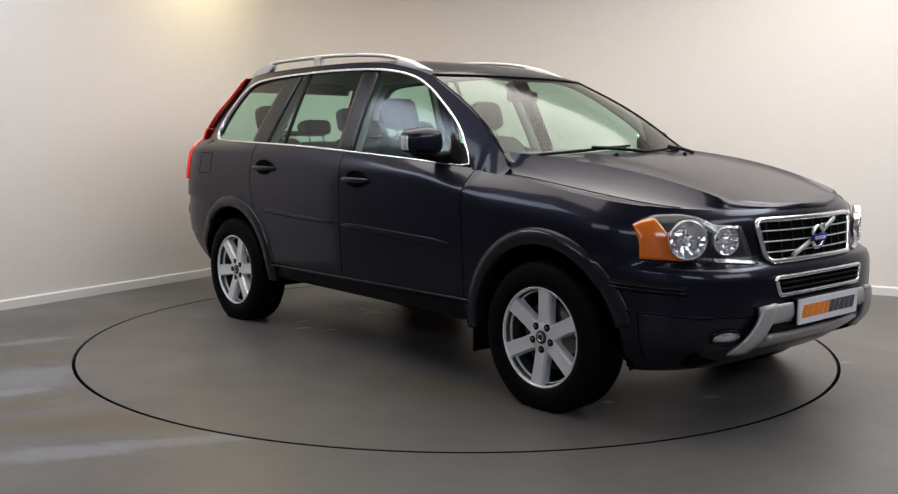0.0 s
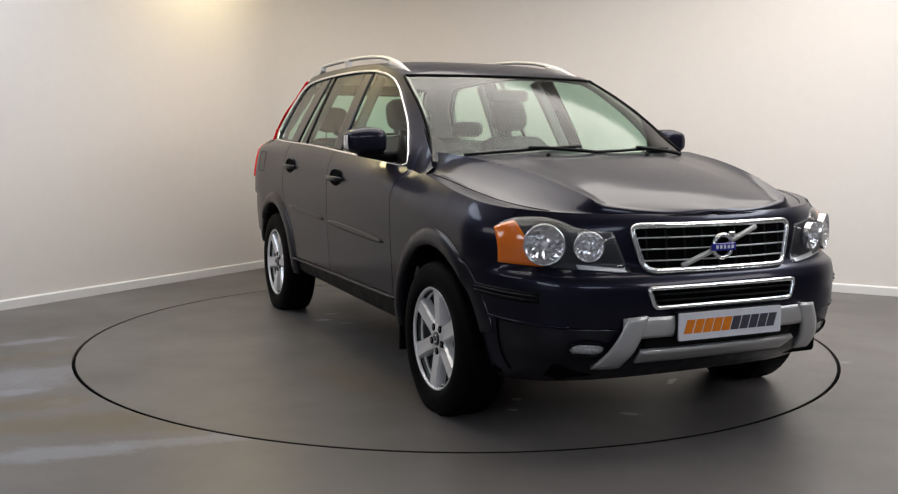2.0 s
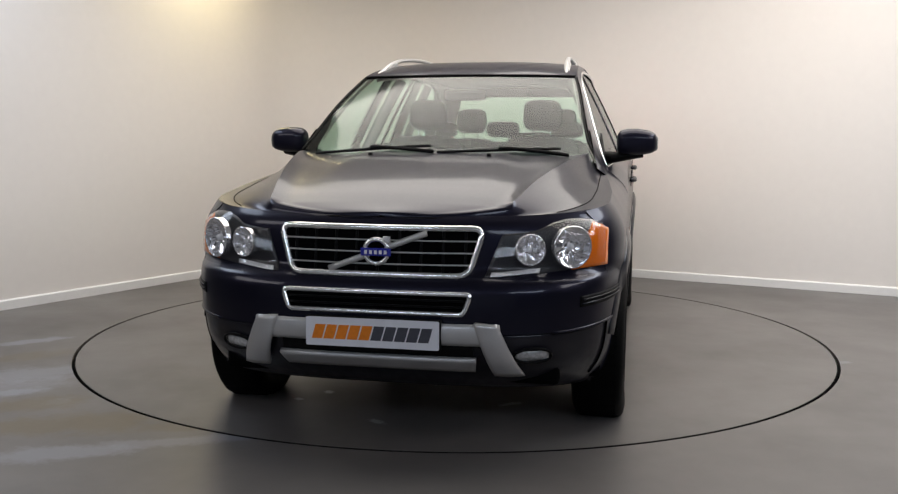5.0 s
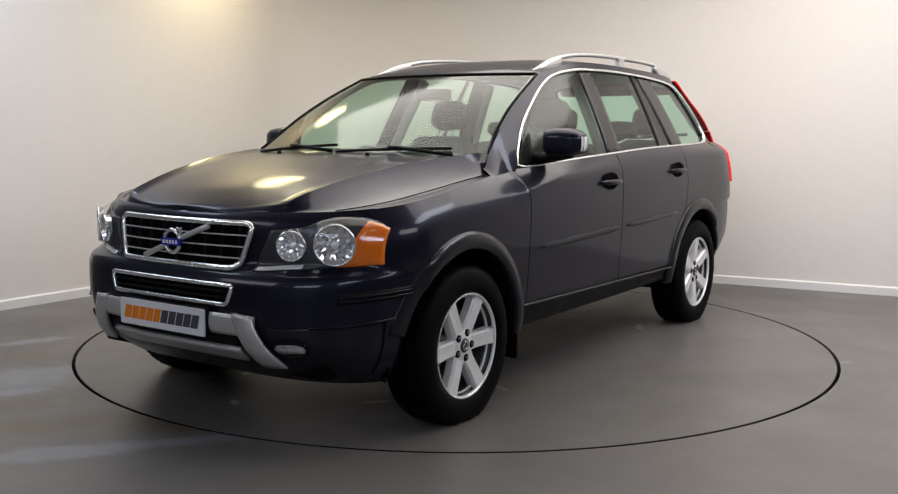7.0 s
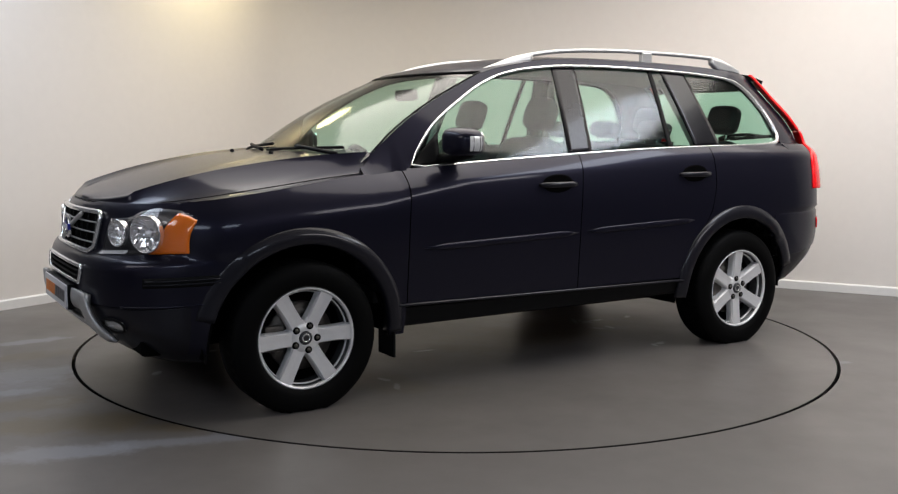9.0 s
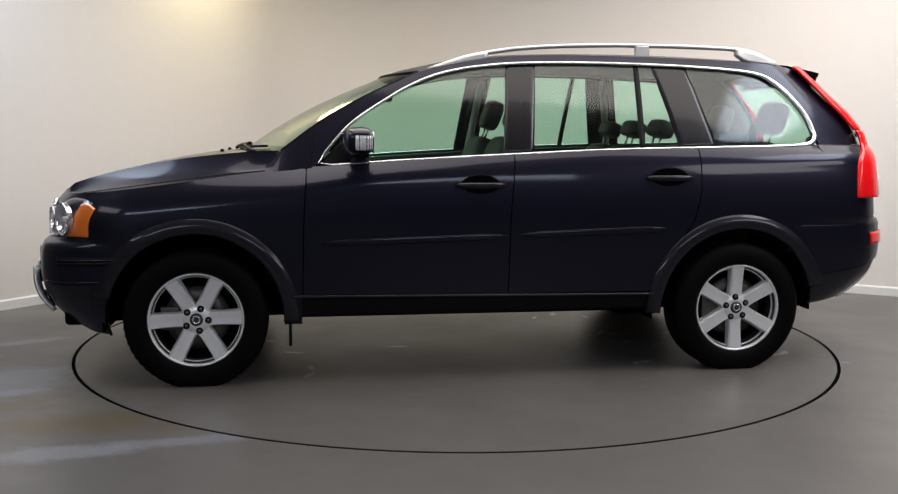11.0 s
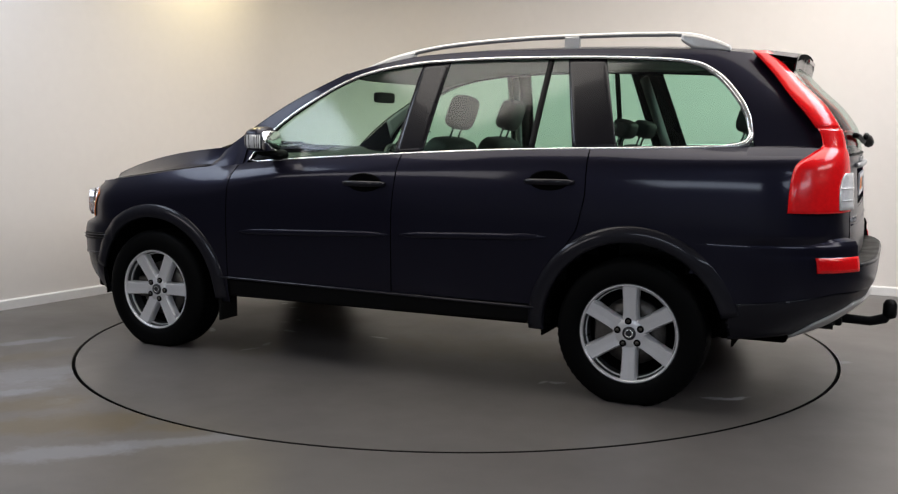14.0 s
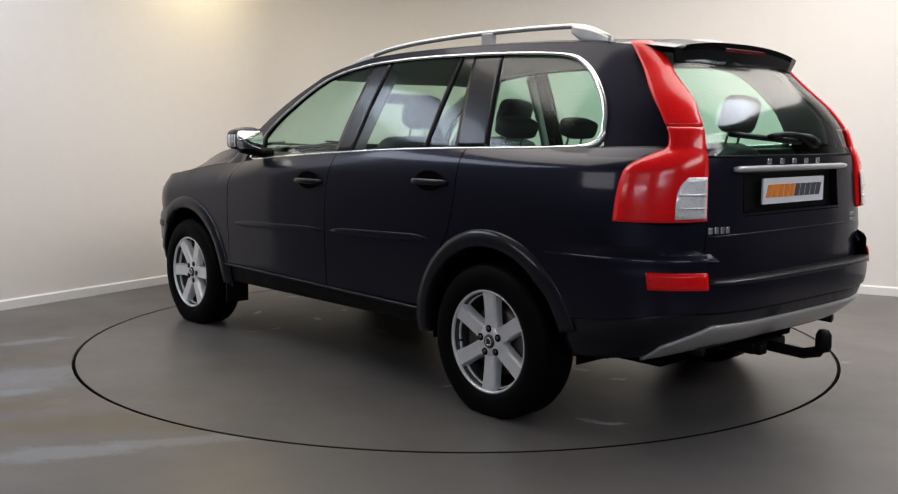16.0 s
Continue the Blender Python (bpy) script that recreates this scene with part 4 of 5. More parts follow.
# number plates: white boards with plain colour blocks for the lettering


def plate(name, m, width, height, label):
    """m: local x along the board to the reader's right, y up, z towards the reader."""
    p = tagged(new(name), label)
    p.parent = car
    part("board", slab(rounded(width, height, 0.006), 0.008, m), WHITE, p, smooth=False)
    n, x0 = 10, -0.445 * width
    step = 0.89 * width / n
    for k in range(n):
        a, b, h = x0 + k * step + 0.003, x0 + (k + 1) * step - 0.003, height * 0.25
        sl = 0.008
        bm = slab([(a - sl, -h), (b - sl, -h), (b + sl, h), (a + sl, h)], 0.0016, m @ Matrix.Translation((0, 0, 0.0079)))
        part("bar", bm, PLATEORANGE if k < 5 else PLATEGREY, p, smooth=False)
    return p


MF = Matrix(((0, 0, 1, 0), (1, 0, 0, 0), (0, 1, 0, 0), (0, 0, 0, 1)))
plate("number_plate", Matrix.Translation((2.380, 0.0, 0.507)) @ MF, 0.527, 0.111, "white front plate with orange and grey blocks")
part("plate_holder", box(2.345, 2.379, -0.268, 0.268, 0.448, 0.565), PLASTIC, car, smooth=False, bevel=0.004)

# ---- tailgate, rear lamps, rear bumper ----
tailgate = tagged(new("tailgate"), "navy tailgate with silver bar, recessed plate and rear window")
tailgate.parent = car


def back(y, z, out=0.0):
    """A point of the car's rear at half width y and height z."""
    n, length = rear_shape(z)
    c = tail(z) + length
    w = body(c, z)
    k = max(0, 1 - min(1, abs(y) / w) ** n) ** (1 / n)
    return Vector((c - length * k - out, y, z))


gate_w = hermite([(0.78, 0.65), (0.918, 0.628), (1.1, 0.612), (1.24, 0.594), (1.33, 0.575), (1.40, 0.548), (1.52, 0.510), (1.63, 0.470)])


def gate(a, b):
    """The tailgate's skin; below the lamps it drops straight down behind the bumper."""
    z = lerp(0.685, 1.185, b)
    p = back((a * 2 - 1) * gate_w(max(z, 0.80)), max(z, 0.80))
    return Vector((p.x, p.y, z))


part("panel", patch(gate, 40, 30,
                    keep=lambda p: not (abs(p.y) < 0.40 and 0.945 < p.z < 1.115)), PAINT, tailgate, thick=0.012)
part("rear_window", patch(lambda a, b: back((a * 2 - 1) * (gate_w(lerp(1.178, 1.60, b)) - 0.004), lerp(1.178, 1.60, b), -0.004), 30, 20), GLASS, tailgate, "tinted rear window")
part("window_seal", tube([back((i / 15 - 1) * gate_w(1.183), 1.183, 0.0) for i in range(31)], 0.006, 6), PLASTIC, tailgate)
part("plate_recess", patch(lambda a, b: back((a * 2 - 1) * 0.42, lerp(0.93, 1.125, b), -0.035), 16, 6), PLASTIC, tailgate, "dark plate recess", thick=0.006)
for s in (1, -1):
    part("recess_wall", patch(lambda a, b: back(s * 0.40, lerp(0.94, 1.118, b), lerp(-0.038, 0.0, a)), 2, 6), PAINT, tailgate, thick=0.004)
part("recess_floor", patch(lambda a, b: back((a * 2 - 1) * 0.40, 0.943, lerp(-0.038, 0.001, b)), 16, 2), PAINT, tailgate, thick=0.004)
part("bar", tube([back((i / 12 - 1) * 0.472, 1.132, 0.010) for i in range(25)], [0.009] + [0.013] * 23 + [0.009], 8, flat=1.0), SATIN, tailgate, "satin silver tailgate bar")
part("crease", tube([back((i / 12 - 1) * 0.62, 0.868, 0.0) for i in range(25)], 0.004, 6), PAINT, tailgate)
for k in range(5):  # separate bright characters above the bar, as plain blocks
    y = 0.205 - 0.1025 * k
    p = back(y, 1.160, 0.0)
    part("mark", box(p.x - 0.006, p.x + 0.004, y - 0.016, y + 0.016, 1.148, 1.172), CHROME, tailgate, smooth=False, bevel=0.003)
for y0, n, z in ((0.615, 4, 0.892), (-0.545, 2, 0.905), (-0.545, 2, 0.878)):
    for k in range(n):
        y = y0 - 0.034 * k
        p = back(y, z, 0.0)
        part("mark", box(p.x - 0.005, p.x + 0.012, y - 0.013, y + 0.010, z - (0.013 if n == 4 else 0.008), z + (0.013 if n == 4 else 0.008)), CHROME, tailgate, smooth=False, bevel=0.002)
MB = Matrix(((0, 0, -1, 0), (-1, 0, 0, 0), (0, 1, 0, 0), (0, 0, 0, 1)))
plate("number_plate", Matrix.Translation((-2.314, 0.0, 1.036)) @ MB, 0.515, 0.108, "white rear plate with orange and grey blocks")
rw = tagged(new("rear_wiper"), "black rear wiper")
rw.parent = car
part("blade", tube([back(lerp(0.48, -0.02, i / 10), lerp(1.272, 1.240, i / 10), 0.016) for i in range(11)], 0.013, 6), PLASTIC, rw)
part("arm", tube([back(lerp(0.25, -0.13, i / 8), 1.262 + 0.014 * math.sin(i / 8 * 3.0) - 0.03 * (i / 8) ** 3, 0.036) for i in range(9)], [0.012] * 6 + [0.018, 0.026, 0.026], 8), PLASTIC, rw)

for s in (1, -1):
    part("rear_corner", patch(lambda a, b: rear_at(s * lerp(0.262, 0.93, a), lerp(0.772, 1.215, b), -0.002), 24, 14), PAINT, shell, thick=0.01)

# rear lamps: a tall red column up the pillar, widening to a block with a clear reversing lamp
out_x = hermite([(0.918, -2.056), (1.0, -2.058), (1.084, -2.064), (1.13, -2.074), (1.16, -2.094), (1.175, -2.115), (1.20, -2.145), (1.223, -2.172), (1.26, -2.166), (1.322, -2.130), (1.452, -2.022), (1.568, -1.928), (1.667, -1.834)])
in_y = hermite([(0.918, 0.632), (1.1, 0.616), (1.24, 0.598), (1.33, 0.579), (1.40, 0.552), (1.52, 0.514), (1.63, 0.474)])


def lamp_at(s, a, z, out):
    """Across the lamp at height z: a from the gate to the flank."""
    n, length = rear_shape(z)
    c = tail(z) + length
    w = body(c, z)
    a0 = math.asin(min(1, (in_y(z) / w) ** (n / 2)))
    a1 = math.acos(min(1, max(0, (c - out_x(z)) / length) ** (n / 2)))
    ang = lerp(min(a0, a1 - 0.02), a1, a)
    k = 2 / n
    return Vector((c - (length + out) * max(math.cos(ang), 0) ** k, s * (w + out) * math.sin(ang) ** k, z))


for sgn in (1, -1):
    rl = tagged(new("rear_lamp"), "tall red rear lamp with a clear reversing section")
    rl.parent = car
    part("upper_lens", patch(lambda a, b: lamp_at(sgn, a, lerp(1.305, 1.664, b), 0.004 + 0.012 * math.sin(math.pi * a) ** 0.6), 10, 24), RED, rl, thick=0.012)
    part("lower_lens", patch(lambda a, b: lamp_at(sgn, a, lerp(0.932, 1.300, b), 0.006 + 0.016 * math.sin(math.pi * min(max(a, 0), 1)) ** 0.5), 16, 30), RED, rl, thick=0.014)
    part("reversing_lens", patch(lambda a, b: lamp_at(sgn, lerp(0.03, 0.36 - 0.12 * b ** 5, a), lerp(0.944, 1.105, b), 0.0245), 8, 10), CLEARLENS, rl, "clear reversing lens", thick=0.004)
    for k in range(2):
        part("lens_rib", tube([lamp_at(sgn, t, 0.985 + 0.052 * k, 0.027) for t in (0.04, 0.14, 0.24, 0.33)], 0.004, 6), CLEARLENS, rl)

rear = tagged(new("rear_bumper"), "navy rear bumper with dark step and silver skid strip")
rear.parent = car


def rear_patch(s0, s1, z0, z1, nu, nv, out=0.0, keep=None):
    f = lambda z, s: z(s) if callable(z) else z
    fn = lambda a, b: rear_at(lerp(s0, s1, a), lerp(f(z0, lerp(s0, s1, a)), f(z1, lerp(s0, s1, a)), b), out)
    return patch(snap_arch(fn) if keep else fn, nu, nv, keep)


low = lambda s: lerp(0.575, 0.500, max(0, abs(s) - 0.5) * 2)
STEP_S, STEP_Z = 0.345, 0.692
part("skin", rear_patch(-1, 1, low, STEP_Z, 90, 12, 0.002, off_arch), PAINT, rear, thick=0.012)
part("lower_skin", rear_patch(-1, 1, lambda s: lerp(0.40, 0.320, abs(s)), low, 90, 14, -0.006, off_arch), MOULD, rear, "dark lower rear bumper cladding", thick=0.012)


def ledge(a, b):
    p = rear_at(lerp(-STEP_S, STEP_S, a), STEP_Z, 0.0)
    return Vector((lerp(p.x, -2.315, b), p.y, STEP_Z + 0.002 - 0.004 * b))


part("step", patch(ledge, 30, 4), PLASTIC, rear, "black ribbed loading step", thick=0.01)
part("step_edge", tube([rear_at(lerp(-STEP_S, STEP_S, i / 24), STEP_Z, 0.0) for i in range(25)], 0.010, 8), MOULD, rear)
for sgn in (1, -1):
    def corner(a, b):
        z = lerp(STEP_Z, 0.802, b)
        p = rear_at(sgn * lerp(STEP_S, 1, a), min(z, 0.74), 0.003 - 0.010 * max(0, b - 0.8) / 0.2)
        return Vector((p.x, p.y, z))
    part("corner", patch(snap_arch(corner), 40, 10, lambda p: off_arch(p) and p.x < -1.70), PAINT, rear, "raised navy bumper corner", thick=0.012)

    def corner_top(a, b):
        s = sgn * lerp(STEP_S, 0.86, a)
        p, q = rear_at(s, 0.74, -0.007), rear_at(s, 0.83, -0.012)
        return Vector((lerp(p.x, q.x, b), lerp(p.y, q.y, b), lerp(0.802, 0.822, b)))
    part("corner_top", patch(corner_top, 20, 4), PAINT, rear, thick=0.01)
skidz = lambda s: lerp(0.512, 0.375, min(1, max(0, (abs(s) - 0.30) / 0.20)))
part("skid_strip", rear_patch(-0.44, 0.44, lambda s: lerp(0.415, 0.345, min(1, max(0, (abs(s) - 0.2) / 0.25))), skidz, 50, 6, 0.008), SATIN, rear, "satin silver skid strip", thick=0.015)
for sgn in (1, -1):
    part("reflector", rear_patch(sgn * 0.352, sgn * 0.62, 0.668, 0.736, 16, 4, 0.009), RED, rear, "red bumper reflector", thick=0.006)
    part("exhaust", tube([(-2.05, sgn * 0.55, 0.395), (-2.25, sgn * 0.55, 0.39)], 0.022, 12), PLASTIC, car, "dull dark exhaust tail pipe")
tow = tagged(new("tow_bar"), "black tow bar with capped ball")
tow.parent = car
part("neck", tube([(-2.05, 0, 0.35), (-2.30, 0, 0.330), (-2.40, 0, 0.326), (-2.465, 0, 0.345), (-2.485, 0, 0.375)], [0.03, 0.024, 0.024, 0.026, 0.022], 10), PLASTIC, tow)
part("ball", lathe([(0.001, 0.075), (0.022, 0.070), (0.033, 0.05), (0.034, 0.0), (0.03, -0.02), (0.001, -0.03)], Matrix.Translation((-2.488, 0, 0.372)), 18), PLASTIC, tow, "black plastic ball cap")
part("socket", box(-2.27, -2.20, 0.07, 0.13, 0.31, 0.36), PLASTIC, tow, smooth=False, bevel=0.01)
part("bracket", box(-2.24, -2.05, -0.14, 0.14, 0.31, 0.36), PLASTIC, tow, smooth=False, bevel=0.01)

# ---- mirrors ----
for sgn in (1, -1):
    mi = tagged(new("door_mirror"), "navy door mirror with clear side repeater")
    mi.parent = car

    def housing(c, grow=0.0):
        """A rounded box round the mirror, fuller in front than behind."""
        f = lambda t, n: math.copysign(abs(t) ** n, t)
        x, y, z = f(c.x, 0.62), f(c.y, 0.55), f(c.z, 0.55)
        zz = z * (0.078 if z > 0 else 0.062) * (1 - 0.16 * max(0, y))
        p = Vector((0.655 + (0.085 * x if x > 0 else 0.048 * x) - 0.012 * y, sgn * (0.968 + 0.106 * y), 1.222 + zz))
        return p + Vector((c.x, sgn * c.y, c.z)) * grow
    bm = bmesh.new()
    bmesh.ops.create_icosphere(bm, subdivisions=4, radius=1)
    for v in bm.verts:
        v.co = housing(v.co.copy())
    part("cover", bm, PAINT, mi)
    part("mirror_glass", slab(rounded(0.175, 0.105, 0.03), 0.004, Matrix.Translation((0.603, sgn * 0.968, 1.224)) @ MB), MIRROR, mi, "silver mirror glass")
    part("base", tube([(0.66, sgn * 0.80, 1.145), (0.66, sgn * 0.86, 1.150), (0.655, sgn * 0.93, 1.160), (0.65, sgn * 1.0, 1.168)], [0.035, 0.030, 0.026, 0.02], 10, flat=1.6), PLASTIC, mi)
    def lens_at(a, b):
        w, h = radians(lerp(68, 130, a)), lerp(-0.50, 0.30, b)
        k = math.sqrt(1 - h * h)
        return housing(Vector((math.cos(w) * k, math.sin(w) * k, h)), 0.002)
    part("repeater", patch(lens_at, 12, 10, centre=(0.655, sgn * 0.968, 1.222)), CLEARLENS, mi, "clear side repeater")
    for k in range(4):
        part("lens_rib", tube([lens_at(0.2 + 0.2 * k, b / 6) for b in range(7)], 0.0022, 5), BARREL, mi)
    part("corner_cover", patch(lambda a, b: Vector((lerp(0.86, 0.70, a), sgn * (body(0.8, 1.13) + 0.004 - 0.03 * b), lerp(belt(0.8) + 0.006, lerp(belt(0.8) + 0.012, dlo(0.72) - 0.02, a), b))), 6, 5), PLASTIC, mi, thick=0.01)
    # mud flaps
    for hx in (HUBF,):
        bm = box(hx - 0.47, hx - 0.455, 0.76, 0.915, 0.19, 0.42) if sgn > 0 else box(hx - 0.47, hx - 0.455, -0.915, -0.76, 0.19, 0.42)
        part("mud_flap", bm, PLASTIC, car, "black mud flap", False, bevel=0.004)

# ---- wheels ----


def wheel_at(hx, sgn, turn):
    w = tagged(new("wheel"), "silver six-spoke alloy wheel with black tyre")
    w.parent = car
    w.matrix_basis = Matrix.Translation((hx, sgn * HUBY, HUBZ)) @ (Matrix.Rotation(radians(-90 * sgn), 4, "X"))
    I = Matrix()
    def pressed(bm):
        """Flattens the tyre where it stands on the deck."""
        for v in bm.verts:
            if v.co.y * sgn > HUBZ - 0.0015:
                v.co.y = sgn * (HUBZ - 0.0015)
            elif v.co.y * sgn > 0.26 and v.co.z > 0.09:
                v.co.z += 0.010 * (v.co.y * sgn - 0.26) / 0.08
        return bm
    part("tyre", pressed(lathe([(0.231, 0.085), (0.244, 0.106), (0.27, 0.113), (0.305, 0.112), (0.332, 0.104), (0.348, 0.092), (0.354, 0.075), (0.355, 0.0), (0.354, -0.075), (0.345, -0.095), (0.30, -0.112), (0.231, -0.09)], I, 96, closed=True)), RUBBER, w, "black rubber tyre")
    grooves = bmesh.new()
    for k in range(56):
        m = Matrix.Rotation(2 * math.pi * k / 56, 4, "Z")
        box(0.338, 0.3553, -0.010, 0.007, 0.02, 0.080, grooves, m @ Matrix.Rotation(radians(0), 4, "X"))
    part("tread", pressed(grooves), RUBBER, w, smooth=False)
    S = Matrix.Diagonal((1.045, 1.045, 1, 1))
    # The barrel is coloured darker than the alloy for shade behind the spokes.
    part("rim", lathe([(0.224, 0.098), (0.229, 0.101), (0.231, 0.096), (0.229, 0.084), (0.220, 0.078), (0.208, 0.060), (0.205, 0.0), (0.205, -0.08), (0.228, -0.09)], S, 72), BARREL, w, "inner rim darkened for the shade behind the spokes")
    part("rim_edge", lathe([(0.2205, 0.0975), (0.2255, 0.1010), (0.2225, 0.1035), (0.2175, 0.1005), (0.2125, 0.090), (0.2165, 0.088)], S, 72, closed=True), ALLOY, w, "bright silver rim lip")
    part("rim_ring", lathe([(0.2030, 0.066), (0.2075, 0.071), (0.2075, 0.060), (0.2030, 0.056)], S, 72, closed=True), ALLOY, w, "bright silver inner rim ring")
    for k in range(6):
        m = S @ Matrix.Rotation(radians(60 * k + turn), 4, "Z")
        bm = bmesh.new()
        sec = []
        for r, hw, h in ((0.050, 0.036, 0.080), (0.085, 0.0320, 0.0835), (0.13, 0.0320, 0.088), (0.18, 0.0340, 0.092), (0.210, 0.036, 0.0945), (0.2195, 0.040, 0.0955)):
            sec.append([bm.verts.new(m @ Vector(p)) for p in ((r, -hw - 0.005, h - 0.045), (r, -hw - 0.001, h - 0.012), (r, -hw + 0.005, h), (r, 0, h - 0.0015), (r, hw - 0.005, h), (r, hw + 0.001, h - 0.012), (r, hw + 0.005, h - 0.045))])
        for p, q in zip(sec, sec[1:]):
            for j in range(7):
                bm.faces.new((p[j], p[(j + 1) % 7], q[(j + 1) % 7], q[j]))
        bm.faces.new(sec[0]), bm.faces.new(sec[-1][::-1])
        bmesh.ops.recalc_face_normals(bm, faces=bm.faces)
        part("spoke", bm, ALLOY, w, smooth=False)
    part("hub", lathe([(0.001, 0.0835), (0.034, 0.0835), (0.068, 0.0805), (0.080, 0.068), (0.082, 0.03)], I, 36), ALLOY, w)
    part("hub_cap", lathe([(0.001, 0.091), (0.022, 0.091), (0.030, 0.089), (0.033, 0.083)], I, 28), LAMPBLACK, w, "dark centre cap with silver ring")
    part("cap_ring", lathe([(0.013, 0.0915), (0.018, 0.0925), (0.021, 0.0915), (0.017, 0.0905)], I, 24, closed=True), CHROME, w)
    for k in range(5):
        a = radians(72 * k + turn + 30)
        m = Matrix.Translation((0.058 * math.cos(a), 0.058 * math.sin(a), 0))
        part("bolt_hole", lathe([(0.001, 0.0848), (0.0165, 0.0852), (0.0172, 0.078)], m, 16), DARK, w)
        part("wheel_bolt", lathe([(0.001, 0.092), (0.005, 0.0915), (0.0085, 0.089), (0.0095, 0.083)], m, 8), DISC, w)
    part("valve", tube([(0.2, 0.028, 0.06), (0.203, 0.028, 0.085)], 0.0045, 6), DARK, w)
    part("brake_disc", lathe([(0.05, 0.022), (0.160, 0.022), (0.162, 0.006), (0.05, 0.006)], I, 40, closed=True), DISC, w)
    part("caliper", box(0.085, 0.180, -0.06, 0.06, 0.005, 0.045), DISC, w, smooth=False, bevel=0.01)
    # Near-black disc put in as the shade in the gaps between spokes.
    part("gap_shade_disc", lathe([(0.001, 0.0), (0.2145, 0.0)], I, 32), DARK, w)
    return w


wheel_at(HUBF, 1, 2), wheel_at(HUBR, 1, 30)
wheel_at(HUBF, -1, 25), wheel_at(HUBR, -1, 8)

# ---- cabin ----


def cushion(x0, x1, y0, y1, z0, z1, m=None, bm=None, soft=0.35):
    """A padded block with bulging faces and round edges."""
    bm = bm or bmesh.new()
    s = bmesh.new()
    bmesh.ops.create_icosphere(s, subdivisions=3, radius=1)
    c, h = Vector(((x0 + x1) / 2, (y0 + y1) / 2, (z0 + z1) / 2)), Vector(((x1 - x0) / 2, (y1 - y0) / 2, (z1 - z0) / 2))
    f = lambda t: math.copysign(abs(t) ** soft, t)
    made = {}
    for v in s.verts:
        n = max(abs(f(v.co.x)), abs(f(v.co.y)), abs(f(v.co.z)))
        p = c + Vector((f(v.co.x) * h.x, f(v.co.y) * h.y, f(v.co.z) * h.z))
        made[v.index] = bm.verts.new(m @ p if m else p)
    for q in s.faces:
        bm.faces.new([made[v.index] for v in q.verts])
    s.free()
    return bm


def seat_at(x, y, w, lean, z=0.62, head=0.19, back_h=0.60):
    st = tagged(new("seat"), "charcoal leather seat with head restraint")
    st.parent = car
    m = Matrix.Translation((x, y, z)) @ Matrix.Rotation(radians(-lean), 4, "Y")
    part("cushion", cushion(x - 0.05, x + 0.46, y - w / 2, y + w / 2, z - 0.14, z + 0.06), SEAT, st)
    part("backrest", cushion(-0.11, 0.05, -w / 2, w / 2, -0.02, back_h, m), SEAT, st)
    if head:
        part("head_restraint", cushion(-0.075, 0.035, -0.12, 0.12, back_h + 0.055, back_h + 0.055 + head, m, soft=0.5), SEAT, st)
        for s in (1, -1):
            part("post", tube([m @ Vector((-0.02, s * 0.055, back_h - 0.02)), m @ Vector((-0.02, s * 0.055, back_h + 0.09))], 0.006, 6), CHROME, st)
    return st


for y in (0.37, -0.37):
    seat_at(0.02, y, 0.50, 20, 0.66, back_h=0.63)
for y in (0.46, 0.0, -0.46):
    seat_at(-0.86, y, 0.44, 20, 0.72, 0.10, 0.52)
for y in (0.36, -0.36):
    seat_at(-1.62, y, 0.42, 16, 0.74, back_h=0.51)


def dash(a, b):
    y = lerp(-0.74, 0.74, a)
    prof = [(1.10, 1.10), (0.95, 1.125), (0.80, 1.12), (0.70, 1.08), (0.66, 1.0), (0.68, 0.80), (0.72, 0.60)]
    i = min(int(b * 6), 5)
    x, z = (lerp(prof[i][k], prof[i + 1][k], b * 6 - i) for k in (0, 1))
    hood = 0.035 * math.exp(-((y + 0.37) / 0.16) ** 2) * (1 if 0.15 < b < 0.7 else 0)
    return Vector((x + 0.06 * (1 - (y / 0.74) ** 2), y, z + hood))


part("dashboard", patch(dash, 30, 18), TRIMDARK, car, "charcoal dashboard", thick=0.02)
sw = tagged(new("steering_wheel"), "charcoal three-spoke steering wheel")
sw.parent = car
ms = Matrix.Translation((0.50, -0.37, 1.02)) @ Matrix.Rotation(radians(-64), 4, "Y")
part("rim", tube([ms @ Vector((0.185 * math.cos(w), 0.185 * math.sin(w), 0)) for w in (2 * math.pi * i / 36 for i in range(36))], 0.015, 8, closed=True), SEAT, sw)
part("boss", lathe([(0.001, 0.03), (0.07, 0.02), (0.085, -0.02), (0.04, -0.10), (0.03, -0.22)], ms, 24), SEAT, sw)
for a in (0, 180, 270):
    part("spoke", tube([ms @ Vector((r * math.cos(radians(a)), r * math.sin(radians(a)), 0)) for r in (0.06, 0.18)], 0.016, 6), SEAT, sw)
part("inside_mirror", cushion(0.42, 0.45, -0.12, 0.12, 1.455, 1.52), PLASTIC, car, "black inside mirror")
part("cabin_floor", box(-2.0, -0.90, -0.54, 0.54, 0.44, 0.52, box(-0.90, 1.0, -0.84, 0.84, 0.44, 0.52)), TRIMDARK, shell, smooth=False)
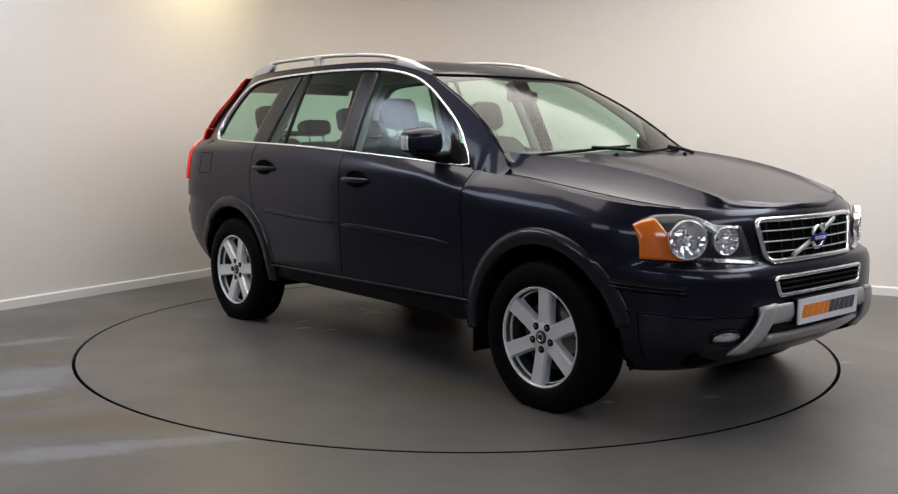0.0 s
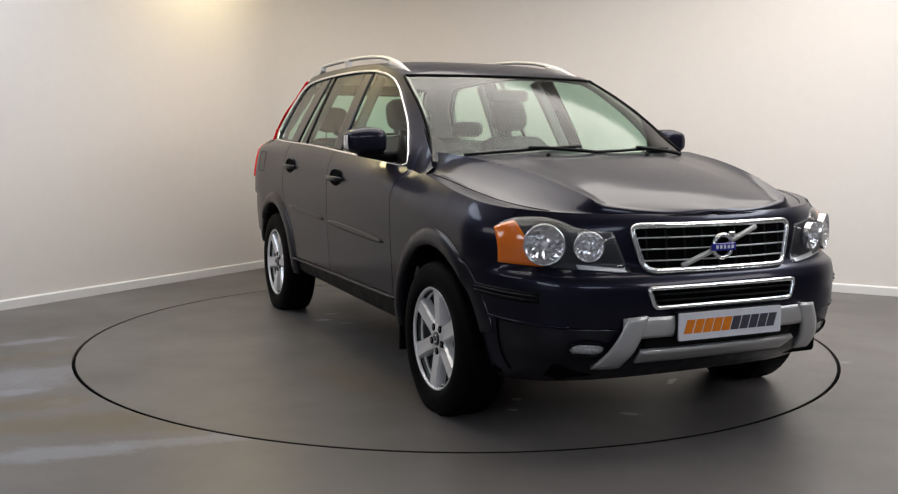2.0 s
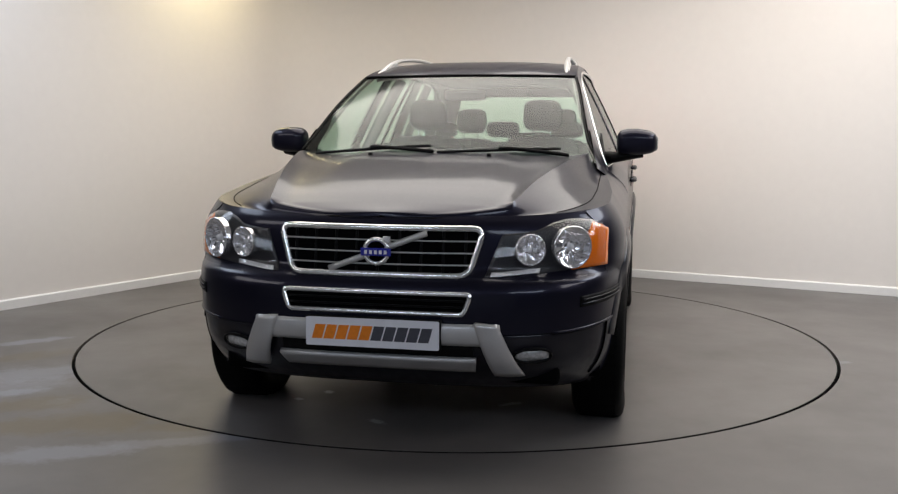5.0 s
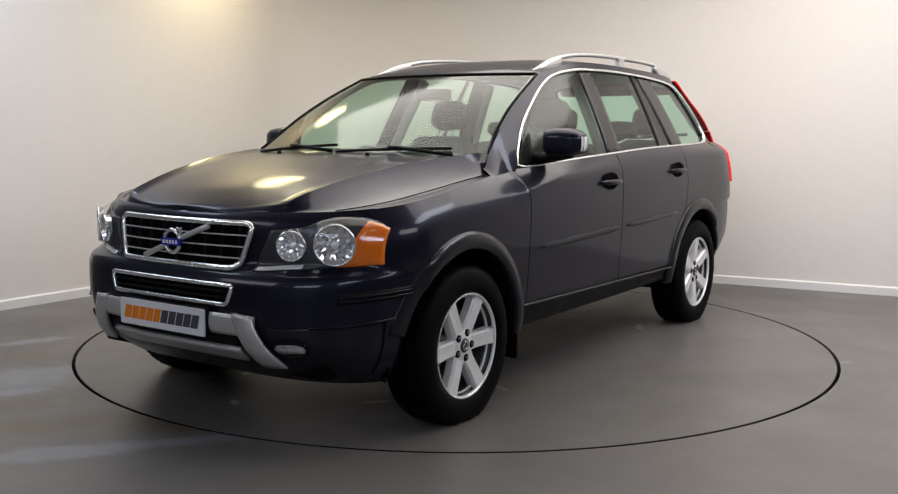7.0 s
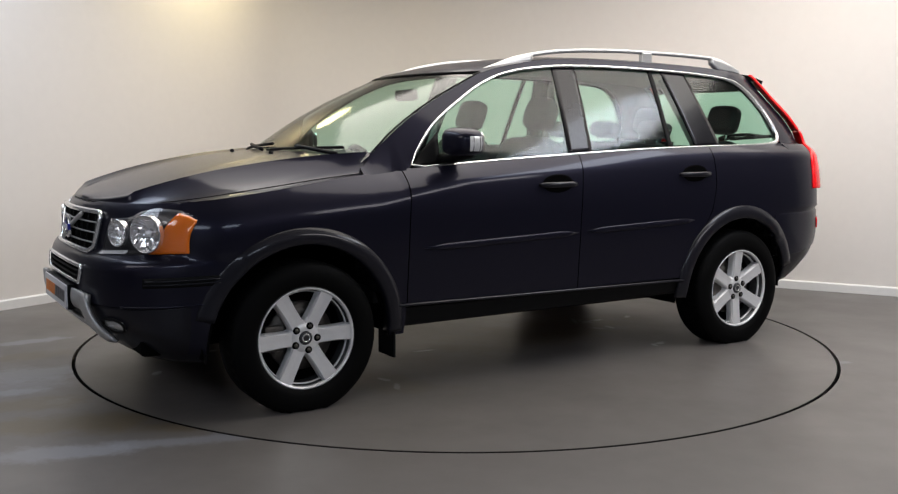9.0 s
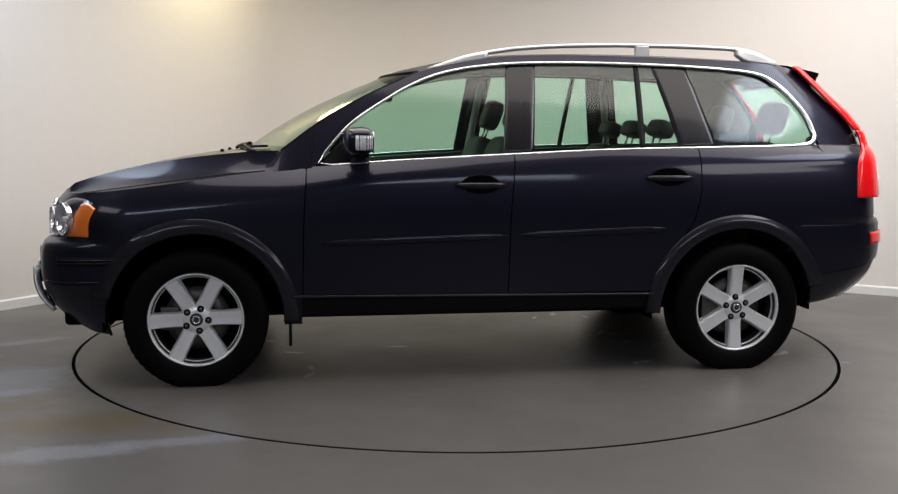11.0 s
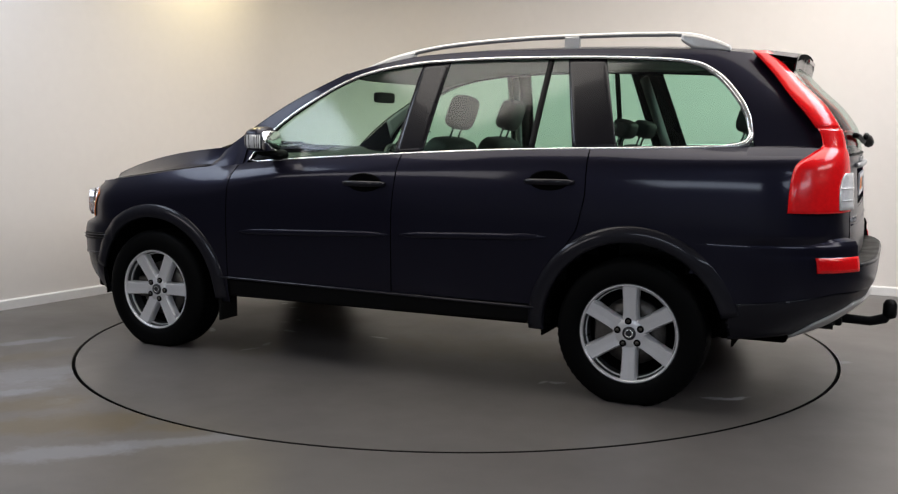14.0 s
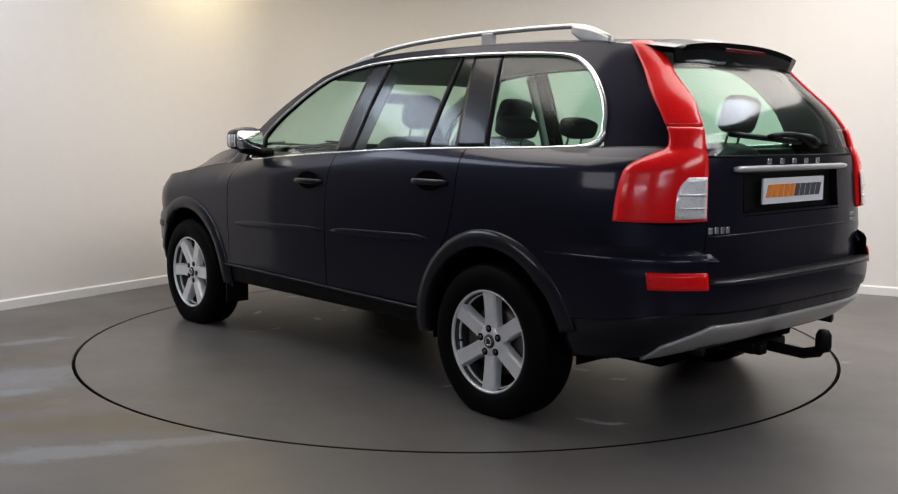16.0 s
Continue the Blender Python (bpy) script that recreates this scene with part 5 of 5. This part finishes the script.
part("load_cover", box(-2.12, -1.75, -0.66, 0.66, 0.95, 1.0), TRIMDARK, shell, "dark load area trim", False, bevel=0.02)
part("bulkhead", box(1.02, 1.06, -0.78, 0.78, 0.44, 1.10), TRIMDARK, shell, smooth=False)


def lining(a, b):
    p = roof(min(max(a, 0.03), 0.97), lerp(0.03, 0.97, b))
    return Vector((p.x, p.y * 0.97, p.z - 0.035))


part("headliner", patch(lining, 30, 14), HEADLINER, shell, "pale cloth headliner", thick=0.008)
for sgn in (1, -1):
    part("door_trim", flank_patch(sgn, const(-1.9), const(0.95), const(0.5), lambda x: belt(x) - 0.012, 30, 8, out=-0.07, keep=lambda p: off_arch(p, ARCH + 0.05), snap=False), TRIMDARK, shell, thick=0.02)
    for xa, xb, dx in ((-0.13, -0.22, -0.055), (-1.10, -1.24, 0.11)):
        post = [(lerp((xa + xb) / 2, (xa + xb) / 2 + dx, t), sgn * (body((xa + xb) / 2 + dx * t, lerp(belt(xa) + 0.01, 1.64, t)) - 0.085), lerp(belt(xa) - 0.02, 1.61, t)) for t in (0, 0.25, 0.5, 0.75, 1)]
        part("inner_pillar", tube(post, 0.035, 8, flat=0.6), HEADLINER, shell)


# ---- movement ----
def motions():
    turns = [(0.0, -48.86), (0.5, -50.67), (1.0, -54.31), (1.5, -59.28), (2.0, -65.5), (2.5, -71.24), (3.0, -77.41), (3.5, -83.22), (4.0, -89.44), (4.5, -95.2), (5.0, -101.35), (5.2, -103.77),
             (5.9, -111.85), (6.6, -119.9), (7.3, -127.94), (7.5, -130.29), (8.0, -136.27), (8.5, -141.89), (9.0, -147.91), (9.2, -150.19), (9.9, -158.4), (10.6, -166.6),
             (11.3, -174.75), (11.5, -177.0), (12.0, -182.68), (12.5, -188.0), (13.0, -193.79), (13.5, -199.27), (14.0, -204.99), (14.5, -210.55), (15.0, -216.44), (15.5, -222.13), (16.0, -228.11)]
    walk(car, [(t, pose(0, 0, 0, 0, 0, a) @ pose(0, 0.133, 0)) for t, a in turns])
    walk(turntable, [(t, pose(0, 0, 0, 0, 0, a)) for t, a in turns])


motions()
